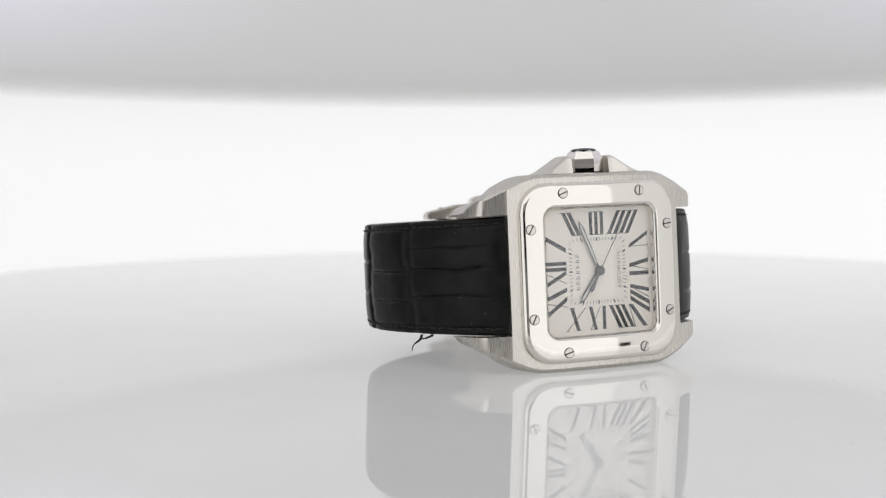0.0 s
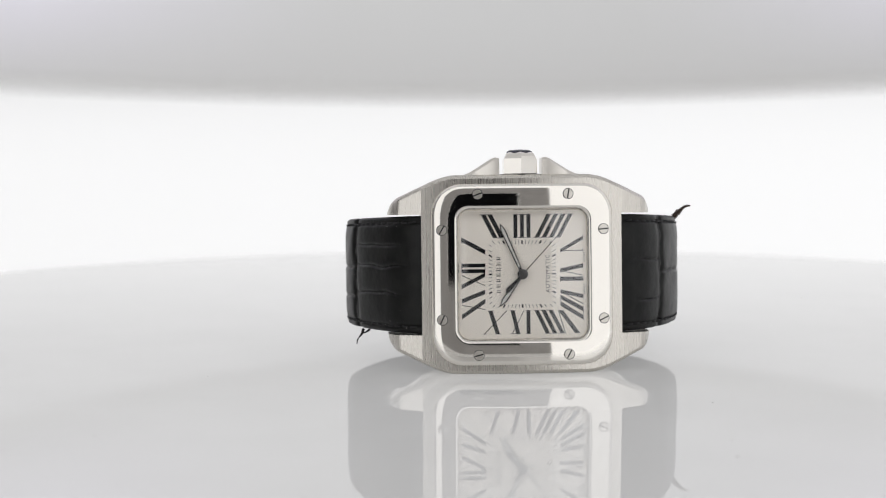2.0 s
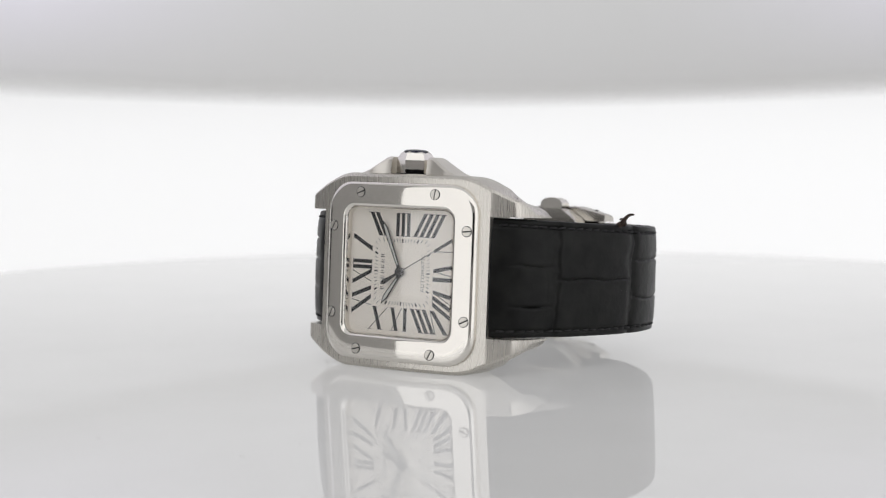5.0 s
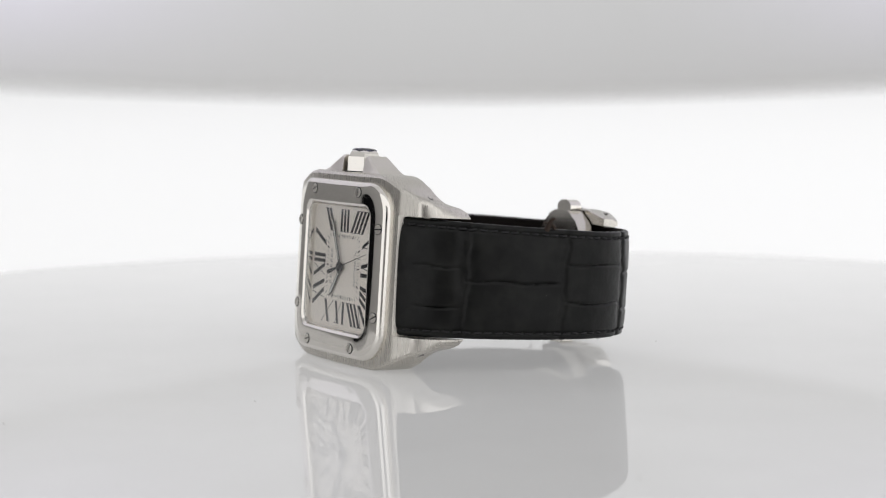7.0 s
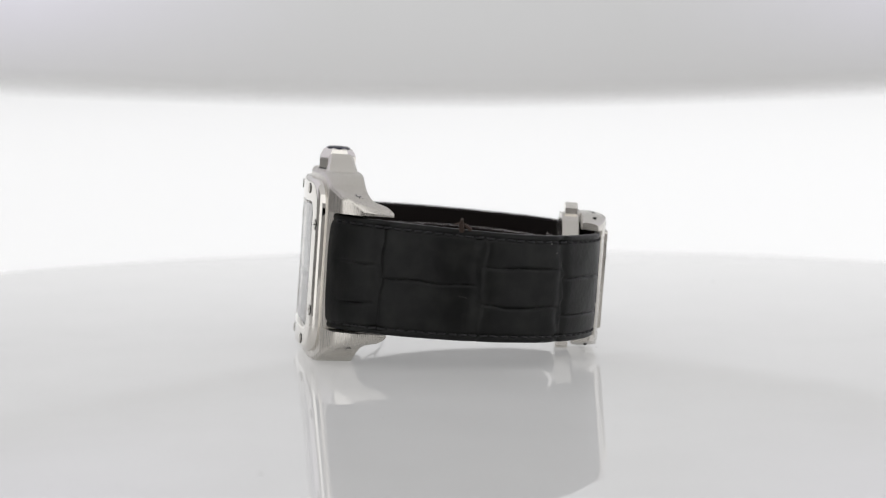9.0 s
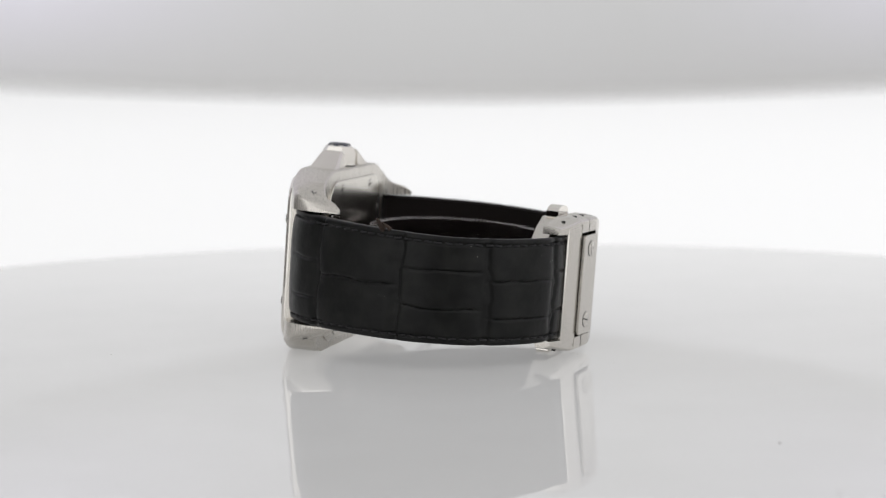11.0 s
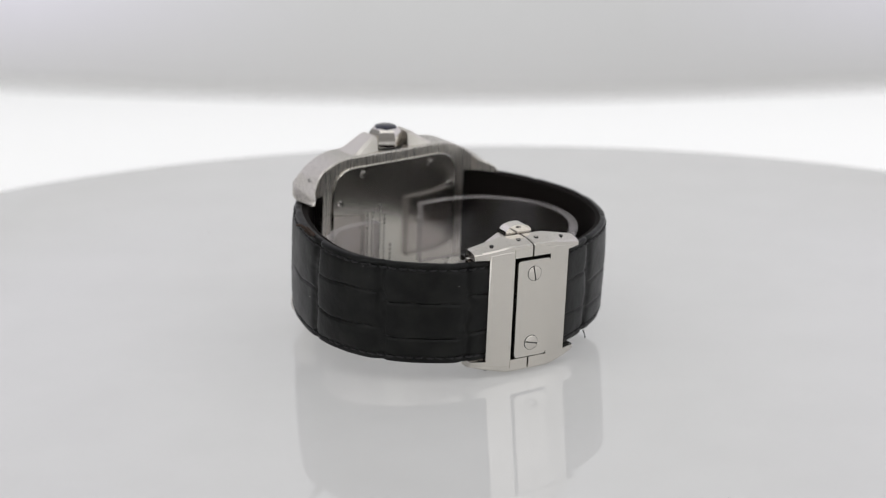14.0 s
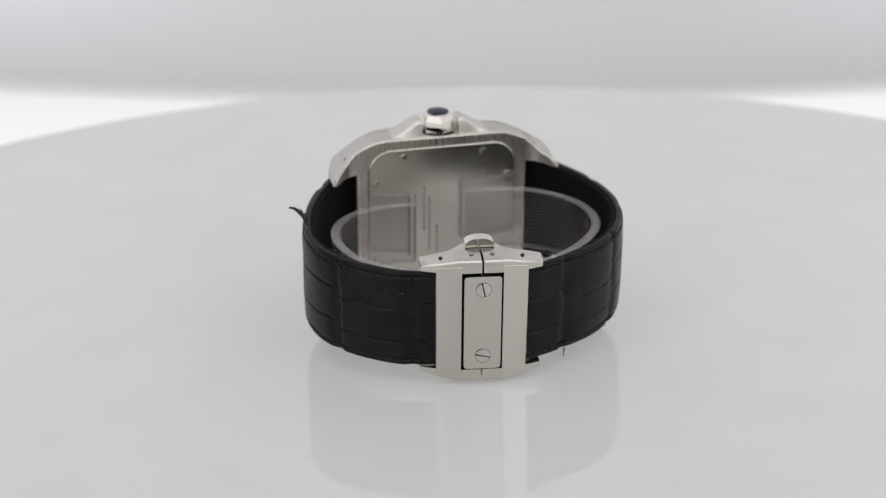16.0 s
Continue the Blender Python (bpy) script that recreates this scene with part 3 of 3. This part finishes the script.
def crown():
    """Faceted winding crown with a dark cabochon."""
    def ringpts(r, z, off=-1.5, count=6):
        return [(r * math.cos(math.tau * (k + off) / count), 5.0 + r * math.sin(math.tau * (k + off) / count), z) for k in range(count)]
    bm = bmesh.new()
    skin(bm, [ringpts(2.6, 18.8), ringpts(3.3, 19.2), ringpts(3.7, 19.4), ringpts(3.75, 21.9), ringpts(3.55, 22.4), ringpts(3.05, 23.3), ringpts(2.6, 23.6)])
    bevel(bm, 0.14, 2, 20)
    ob = part("crown", bm, STEEL_POLISHED, WATCH, "polished six-sided winding crown", sharp=25)
    # dark ring added for the black mirrored between crown and guards
    bm = bmesh.new()
    skin(bm, [ringpts(3.9, 19.0, 0, 16), ringpts(3.9, 19.32, 0, 16), ringpts(2.5, 19.35, 0, 16)])
    part("crown_shade_ring", bm, GAP_SHADE, ob)
    bm = bmesh.new()
    skin(bm, [ringpts(2.5, 23.2, 0, 12), ringpts(2.5, 23.75, 0, 12), ringpts(1.9, 24.0, 0, 12), ringpts(0.6, 24.1, 0, 12)])
    bevel(bm, 0.1, 2, 20)
    part("cabochon", bm, SPINEL, ob, "dark blue faceted cabochon", sharp=40)


def case_back():
    bm = bmesh.new()
    loops = [[(u, v, w) for u, w in rounded(h, h, r, 8, 2)] for h, r, v in ((16.9, 5.2, 8.8), (16.9, 5.2, 9.42), (16.75, 5.1, 9.55), (0.5, 0.1, 9.55))]
    skin(bm, loops)
    back = part("case_back", bm, STEEL_BACK, WATCH, "satin steel case back with engraved lines", sharp=30)
    turn = pose(0, 0, 0, 0, 0, 180)
    rng = random.Random(4)
    for u, w in ((9.2, 15.1), (-9.2, 15.1), (15.1, 9.2), (-15.1, 9.2), (15.1, -9.2), (-15.1, -9.2), (9.2, -15.1), (-9.2, -15.1)):
        m = turn @ face(-u, w, -9.55, rng.uniform(0, 180))
        slotted_screw("screw", 0.75, 0.12, 0.14, back, m, STEEL_POLISHED)
        ring_groove("screw_recess", 0.78, back, m)
    bm = bmesh.new()
    for u0, lo, hi in ((-7.6, -9, 6), (-6.3, -9, 6), (-4.2, -3, 7), (-3.0, -8, 5), (-1.2, -10, -2)):
        w0 = lo
        while w0 < hi:
            d = rng.uniform(0.3, 0.8)
            box(bm, -0.28, 0.28, w0, w0 + d, 0, 0.02, turn @ face(u0, 0, -9.55))
            w0 += d + 0.32
    part("engraving", bm, ENGRAVED, back, "rows of engraved marks", smooth=False)


def lug_pins():
    for su in (-1, 1):
        for sw in (-1, 1):
            bm = bmesh.new()
            n = 16
            o = interp(OUTER, 21.6)
            skin(bm, [[(r * math.cos(math.tau * k / n), r * math.sin(math.tau * k / n), z) for k in range(n)] for r, z in ((0.58, -1), (0.58, 0.0), (0.46, 0.05), (0.2, -0.1))])
            ob = part("lug_pin", bm, STEEL_DARK, WATCH, "strap pin end in the lug")
            m = Matrix.Translation((su * 21.6, 7.6, sw * (o - 0.74)))
            m = m @ (pose(0, 0, 0, -8, 0, 0) @ pose(0, 0, 0, 0, su * 27, 0) if sw > 0 else pose(0, 0, 0, 188, 0, 0) @ pose(0, 0, 0, 0, su * 27, 0))
            ob.matrix_basis = metres(m)


middle_case()
bezel_ob = bezel()
bezel_screws(bezel_ob)
dial_ob = dial()
numerals(dial_ob)
minute_track(dial_ob)
dial_print(dial_ob)
sword_hand("minute_hand", 10.8, 0.98, 0.85, -23.8, "black sword-shaped minute hand")
sword_hand("hour_hand", 7.7, 1.05, 1.1, 215.2, "black sword-shaped hour hand")
SECONDS = second_hand()
crystal()
crown()
case_back()
lug_pins()

# ---- strap ----
RIGHT = [(18.6, 2.3), (22, 4.1), (26, 7.7), (30.4, 14.5), (34.0, 23.5), (35.8, 33), (35.0, 41), (31.4, 48.2), (25.7, 53.9), (20.0, 57.5), (13.8, 58.9), (9, 58.2)]
LEFT = [(-18.6, 2.3), (-22, 4.2), (-26, 8.3), (-30.6, 16.5), (-33.5, 26), (-33.6, 35.5), (-30.1, 45), (-24, 52.3), (-15.2, 57.6), (-5.6, 61.0), (-0.7, 60.0)]


def strap(points, cuts, seams, label):
    """Padded strap along points. cuts: places along it, as fractions, of the grooves across; seams: for each block the grooves along it, as fractions of the half width."""
    ns, nw = 250, 100
    line, length = spline(points, ns)
    rng = random.Random(len(seams) + int(points[3][0]))
    grid, low, edge = [], [], []
    for i, p in enumerate(line):
        a, b = line[max(i - 1, 0)], line[min(i + 1, ns - 1)]
        d = (b - a).normalized()
        n = Vector((d.y, -d.x)) if points[0][0] > 0 else Vector((-d.y, d.x))
        f = i / (ns - 1)
        half = 11.45 - 0.95 * min(1, f / 0.55)
        thick = 3.3 - 1.2 * f
        block = sum(f > c for c in cuts)
        row = []
        for k in range(nw + 1):
            q = -1 + 2 * k / nw
            w = q * half
            wob = noise.noise((f * 9 + block, w * 0.22, 1.7)) * 0.012
            pad = 0.75 * (1 - abs(q) ** 5) * (1 - 0.5 * f)
            g = 0.0
            for c in cuts:
                d0 = (f + wob - c) * length
                g += (0.42 + 0.12 * noise.noise((w * 0.8, c * 30, 0))) * math.exp(-(d0 / 1.25) ** 2) + 0.2 * math.exp(-((d0 - 0.7 + noise.noise((w * 0.5, c * 9, 2)) * 0.5) / 0.28) ** 2)
            for s in seams[min(block, len(seams) - 1)]:
                fade = min(1.0, min([abs(f - c) for c in cuts]) * length / 2.0) * min(1.0, max(0.0, f * length - 2.5 - 3 * abs(s)) / 4.0)
                g += 0.36 * fade * math.exp(-((w - s * half + noise.noise((f * 16, s * 5, 0.3)) * 0.5) / 0.25) ** 2)
            stitch_line = 0.28 * math.exp(-((abs(w) - half + 1.25) / 0.3) ** 2)
            fine = 0.1 * noise.noise((f * 14, w * 0.2, 4.0)) + 0.015 * noise.noise((f * 90, w * 1.1, 9.0))
            h = pad - 0.55 - g - stitch_line + fine
            if k in (0, nw):
                h -= 0.35
            row.append((p.x + n.x * h, p.y + n.y * h, w))
        grid.append(row)
        inn = (p.x - n.x * thick, p.y - n.y * thick)
        mid = (p.x - n.x * thick * 0.62, p.y - n.y * thick * 0.62)
        rag = 0.12 * noise.noise((f * 60, 3, 2))
        grid[-1] = [(mid[0], mid[1], -half - rag)] + row + [(mid[0], mid[1], half + rag)]
        low.append([(mid[0], mid[1], half - 0.15), (inn[0], inn[1], half - 0.35), (inn[0], inn[1], -half + 0.35), (mid[0], mid[1], -half + 0.15)])
    bm = bmesh.new()
    skin(bm, grid, closed=True)
    ob = part("strap", bm, LEATHER, WATCH, label, sharp=60)
    bm = bmesh.new()
    skin(bm, low)
    part("lining", bm, LINING, ob, "dark brown leather lining")
    # stitches along both edges
    first = None
    step = 2.05
    for sw in (-1, 1):
        s = 3.2
        while s < length - 6:
            f = s / length
            i = int(f * (ns - 1))
            p, d = line[i], (line[i + 1] - line[i - 1]).normalized()
            n = Vector((d.y, -d.x)) if points[0][0] > 0 else Vector((-d.y, d.x))
            half = 11.45 - 0.95 * min(1, f / 0.55)
            if first is None:
                bm = bmesh.new()
                tube(bm, [(-0.72, 0, -0.1), (-0.45, 0, 0.16), (0, 0, 0.24), (0.45, 0, 0.16), (0.72, 0, -0.1)], 0.2, 6)
                first = part("stitch", bm, THREAD, ob)
                st = first
            else:
                st = share(first, ob, Matrix())
            rot = Matrix(((d.x, 0, n.x), (d.y, 0, n.y), (0, 1, 0))).to_4x4() @ pose(0, 0, 0, 0, 0, rng.uniform(-9, 9))
            pad = 0.75 * (1 - abs((half - 1.25) / half) ** 5) * (1 - 0.5 * f) - 0.81
            st.matrix_basis = metres(Matrix.Translation((p.x + n.x * pad, p.y + n.y * pad, sw * (half - 1.25))) @ rot)
            s += step
    return ob


STRAP_SIX = strap(RIGHT, (0.175, 0.43, 0.66, 0.88), [(0.23, -0.47), (0.0,), (0.38, -0.34), (0.2, -0.5), (0.35, -0.4)], "black alligator leather strap at six o'clock, frayed edge")
STRAP_TWELVE = strap(LEFT, (0.275, 0.45, 0.64, 0.83), [(0.52, 0.15, -0.33), (0.12, -0.45), (0.3, -0.3), (0.05, -0.5), (0.3, -0.4)], "black alligator leather strap at twelve o'clock, loose thread")


def frays():
    bm = bmesh.new()
    pts, _ = spline([(34.0, 26.6, 10.6), (34.8, 26.4, 11.2), (35.6, 26.2, 12.1), (36.5, 26.1, 12.8), (37.5, 26.0, 12.9)], 12)
    tube(bm, pts, 0.5, 6, [1.3 - 0.085 * k for k in range(12)])
    pts, _ = spline([(34.4, 28.2, 10.8), (34.8, 27.4, 11.5), (34.8, 26.2, 12.0), (34.9, 25.0, 11.8)], 10)
    tube(bm, pts, 0.35, 5, [1.3 - 0.11 * k for k in range(10)])
    part("frayed_leather", bm, FRAY, STRAP_SIX, "curled frayed tag of dark leather")
    bm = bmesh.new()
    pts, _ = spline([(-30.6, 18.2, -11.2), (-30.9, 18.6, -12.2), (-31.2, 19.5, -12.7), (-31.7, 20.2, -13.4), (-31.9, 20.3, -14.4)], 12)
    tube(bm, pts, 0.22, 5, [1.4 - 0.09 * k for k in range(12)])
    pts, _ = spline([(-29.4, 16.0, -11.3), (-30.2, 17.5, -11.9), (-31.0, 19.0, -12.1)], 8)
    tube(bm, pts, 0.22, 5, [1.2 - 0.1 * k for k in range(8)])
    part("loose_thread", bm, THREAD, STRAP_TWELVE, "loose black thread below the strap edge")
    bm = bmesh.new()
    tube(bm, spline([(-14.2, 57.6, -10.3), (-13.8, 58.6, -11.1), (-13.6, 58.9, -11.5)], 5)[0], 0.14, 5)
    part("loose_thread", bm, THREAD, STRAP_TWELVE)


def lint(owner, points, spots, seed):
    """A few pale dust specks on the leather."""
    rng = random.Random(seed)
    line, length = spline(points, 120)
    bm = bmesh.new()
    for f0, w0, count in spots:
        for _ in range(count):
            f, w, r = f0 + rng.gauss(0, 0.025), w0 + rng.gauss(0, 1.0), rng.uniform(0.03, 0.07)
            i = min(118, max(1, int(f * 119)))
            p, d = line[i], (line[i + 1] - line[i - 1]).normalized()
            n = Vector((d.y, -d.x)) if points[0][0] > 0 else Vector((-d.y, d.x))
            q = p + n * 0.22
            bmesh.ops.create_icosphere(bm, subdivisions=1, radius=r, matrix=Matrix.Translation((q.x, q.y, w)))
    tagged(part("dust_specks", bm, LUME, owner), "tiny pale dust specks", kind="stuff")


frays()
lint(STRAP_TWELVE, LEFT, ((0.08, -9.2, 9), (0.1, -3.5, 3), (0.09, 9.0, 4), (0.3, -2, 2)), 5)
lint(STRAP_SIX, RIGHT, ((0.62, 9.0, 2), (0.86, 7, 3), (0.4, -1.5, 2)), 6)


# ---- folding buckle ----
def bend(x):
    """How far the buckle curves back at x from its middle."""
    return 0.023 * max(0.0, abs(x) - 2.5) ** 2


def buckle():
    root = new("buckle")
    root.parent = WATCH
    e1, n = Vector((0.9903, -0.1392)), Vector((0.1392, 0.9903))
    # local x along the strap, y up, z outwards
    root.matrix_basis = metres(Matrix(((-e1.x, 0, n.x, 4.58), (-e1.y, 0, n.y, 61.4), (0, 1, 0, 0), (0, 0, 0, 1))))
    for s, name in ((1, "buckle_half"), (-1, "buckle_half")):
        bm = bmesh.new()
        loops = []
        for x in (4.2, 4.5, 5.2, 6.0, 6.8, 7.6, 8.4, 9.1, 9.3):
            h = 12.4 - max(0.0, x - 6.2) * 0.15
            z = 0.25 - bend(x) - (0.2 if x > 9.2 else 0)
            loops.append([(s * x, -h, z - 0.25), (s * x, -h + 0.3, z), (s * x, h - 0.3, z), (s * x, h, z - 0.25), (s * x, h, z - 2.2), (s * x, -h, z - 2.2)])
        skin(bm, loops)
        for sw in (-1, 1):
            y0, y1 = sorted((sw * 10.85, sw * 12.55))
            b2 = bmesh.new()
            box(b2, min(s * 0.18, s * 4.22), max(s * 0.18, s * 4.22), y0, y1, -2.0, 0.24)
            bevel(b2, 0.15, 2, 40)
            me = bpy.data.meshes.new("arm")
            b2.to_mesh(me)
            bm.from_mesh(me)
            bpy.data.meshes.remove(me)
            b2.free()
        half = part(name, bm, STEEL_BUCKLE, root, "satin steel buckle half", sharp=30)
        for sw in (-1, 1):
            bm = bmesh.new()
            loops = []
            for x in (0.18, 0.3, 2.0, 3.5, 5.0, 6.5, 8.0, 9.3, 10.5, 11.5, 12.1, 12.3):
                zf = 0.2 - bend(x)
                drop = 1.45 * max(0.0, x - 5.0) / 7.3 + (0.15 if x in (0.18, 12.3) else 0)
                zb = -5.3
                loops.append([(s * x, sw * y, z) for y, z in ((10.8, zf), (13.15 - drop, zf), (13.45 - drop, zf - 0.3), (13.85 - drop, zf + (zb - zf) * 0.5), (13.85 - drop, zb + 0.25), (13.6 - drop, zb), (10.8, zb))])
            skin(bm, loops)
            part("buckle_wing", bm, STEEL_BUCKLE, half, "bevelled steel end of the buckle", sharp=30)
            # dark plug as the shade of the hole, then a dark ring
            bm = bmesh.new()
            k = 14
            skin(bm, [[(s * 8.2 + 0.42 * math.cos(math.tau * i / k), sw * z, -2.6 + 0.42 * math.sin(math.tau * i / k)) for i in range(k)] for z in (12.4, 13.3)])
            part("pin_hole", bm, GAP_SHADE, half)
            bm = bmesh.new()
            skin(bm, [[(s * 2.1 + r * math.cos(math.tau * i / k), sw * z, -2.4 + r * math.sin(math.tau * i / k)) for i in range(k)] for r, z in ((0.5, 13.4), (0.5, 13.88), (0.36, 13.88), (0.36, 13.4))], caps=False)
            part("pin_head", bm, GAP_SHADE, half)
    bm = bmesh.new()
    prism(bm, rounded(3.75, 10.3, 0.7, 3, 1), -1.5, 0.85)
    bevel(bm, 0.25, 2, 40)
    plate = part("cover_plate", bm, STEEL_BUCKLE, root, "satin steel cover plate with two screws", sharp=30)
    # dark sheet as the shade in the gaps beside the cover plate
    bm = bmesh.new()
    box(bm, -7, 7, -10.9, 10.9, -3.4, -2.4)
    part("gap_shade_sheet", bm, GAP_SHADE, root)
    for y, turn in ((7.4, 102), (-7.4, 166)):
        m = Matrix.Translation((0.1, y, 0.87)) @ pose(0, 0, 0, 0, 0, turn)
        slotted_screw("screw", 1.5, 0.12, 0.13, plate, m, STEEL_BUCKLE, "slotted steel screw")
        ring_groove("screw_recess", 1.5, plate, m)
    for sw in (-1, 1):
        bm = bmesh.new()
        out = [(-2.9, 13.2), (2.9, 13.2), (2.95, 14.5), (2.2, 15.2), (0.9, 15.6), (-0.9, 15.6), (-2.2, 15.2), (-2.95, 14.5)]
        prism(bm, [(x, sw * y) for x, y in out], -8.3, -5.7)
        bevel(bm, 0.55, 3, 35)
        part("push_button", bm, STEEL_POLISHED, root, "rounded steel push button", sharp=40)
    bm = bmesh.new()
    half_out = [(2.9, 13.3), (3.6, 13.0), (6.6, 11.2), (9.0, 8.6)]
    out = half_out + [(x, -y) for x, y in reversed(half_out)] + [(-x, -y) for x, y in half_out] + [(-x, y) for x, y in reversed(half_out)]
    prism(bm, out, -9.0, -5.6)
    bevel(bm, 0.4, 2, 40)
    part("clasp_plate", bm, STEEL_BUCKLE, root, "tapered steel inner plate of the clasp", sharp=30)
    bm = bmesh.new()
    loops = []
    for x in np.linspace(-9, 9, 19):
        z = -9.1 - 0.012 * x * x
        loops.append([(x, -8.2, z), (x, 8.2, z), (x, 8.2, z - 0.9), (x, -8.2, z - 0.9)])
    skin(bm, loops)
    part("folding_blade", bm, STEEL_POLISHED, root, "polished folding clasp blade", sharp=40)


buckle()


# ---- clear display cuff inside the strap ----
def cuff():
    root = tagged(new("display_cuff"), "clear plastic watch display cuff inside the strap", "display cuff")
    line, _ = spline([(7.0, 11.2), (14, 11.9), (21, 14.8), (27.0, 21.5), (29.2, 31), (27.0, 41), (20, 48.6), (10, 52.6), (0, 53.6), (-11, 52.2), (-20, 47.2), (-27, 39.5), (-29.5, 30.5), (-27, 21.5), (-20.5, 14.8), (-13, 12.0), (-5.0, 11.4)], 120)
    bm = bmesh.new()
    loops, rims = [], ([], [])
    for i, p in enumerate(line):
        a, b = line[max(i - 1, 0)], line[min(i + 1, len(line) - 1)]
        d = (b - a).normalized()
        n = Vector((d.y, -d.x))
        q = p - n * 1.9
        sag = 2.2 * max(0.0, 1 - i / 30)          # one end droops
        lo, hi = -6.8 - sag, 6.9 - sag
        loops.append([(p.x, p.y, lo), (p.x, p.y, hi), (q.x, q.y, hi), (q.x, q.y, lo)])
        rims[0].append([(p.x, p.y, hi), (p.x - n.x * 0.1, p.y - n.y * 0.1, hi + 0.12), (q.x + n.x * 0.1, q.y + n.y * 0.1, hi + 0.12), (q.x, q.y, hi)])
        rims[1].append([(p.x, p.y, lo), (p.x - n.x * 0.1, p.y - n.y * 0.1, lo - 0.12), (q.x + n.x * 0.1, q.y + n.y * 0.1, lo - 0.12), (q.x, q.y, lo)])
    skin(bm, loops)
    ob = part("band", bm, CLEAR, root, "clear bent plastic band", sharp=30)
    ob.visible_shadow = False
    for end in (loops[0], loops[-1]):
        a, b, c, d = (Vector(q) for q in end)
        k = (Vector((-(b - c).y, (b - c).x, 0))).normalized() * 0.12
        rims += ([[a + k, b + k, c + k, d + k], [a - k, b - k, c - k, d - k]],)
    for rim in rims:
        bm = bmesh.new()
        skin(bm, rim)
        part("rim", bm, FROSTED, ob, "cloudy sawn edge of the plastic", sharp=30).visible_shadow = False
    return root


CUFF = cuff()

# ---- what moves ----
TILT = [(9.0, 0, 0, 0), (10.0, 0.0, -0.5, 0.08), (10.5, 0.12, -0.9, 0.14), (11.0, 0.6, -1.15, 0.2), (11.5, 1.694, -1.25, 0.25), (12, 3.19, -0.95, 0.29), (12.5, 4.816, -0.66, 0.32), (13, 6.411, -0.37, 0.34), (13.5, 8.0, -0.09, 0.37),
        (14, 9.7, 0.18, 0.4), (14.5, 11.215, 0.44, 0.43), (15, 12.696, 0.68, 0.42), (15.5, 14.05, 0.91, 0.39), (16, 15.24, 1.145, 0.34)]


def plate_pose(t):
    """Tilt and turn of the turntable's plate."""
    th, dy, dz = (float(np.interp(t, [r[0] for r in TILT], [r[k] for r in TILT])) for k in (1, 2, 3))
    return pose(0, dy * MM, dz * MM, th, 0, 0) @ pose(0, 0, 0, 0, 0, 36.297 - 12.0939 * t)


SET_DOWN = pose(-2.04 * MM, -39.45 * MM, 19.2 * MM, 0, 0, -7.5) @ pose(0, 0, 0, -4.5, 0, 0)


def motions():
    times = [0.5 * k for k in range(33)]
    walk(TURNTABLE, [(t, plate_pose(t)) for t in times])
    walk(WATCH, [(t, plate_pose(t) @ SET_DOWN) for t in times])
    walk(CUFF, [(t, plate_pose(t) @ SET_DOWN) for t in times])
    walk(SECONDS, [(t, metres(face(0, 0, 0.45, -(30.6 + 6.0 * t)))) for t in (0, 4, 8, 12, 16)])


motions()
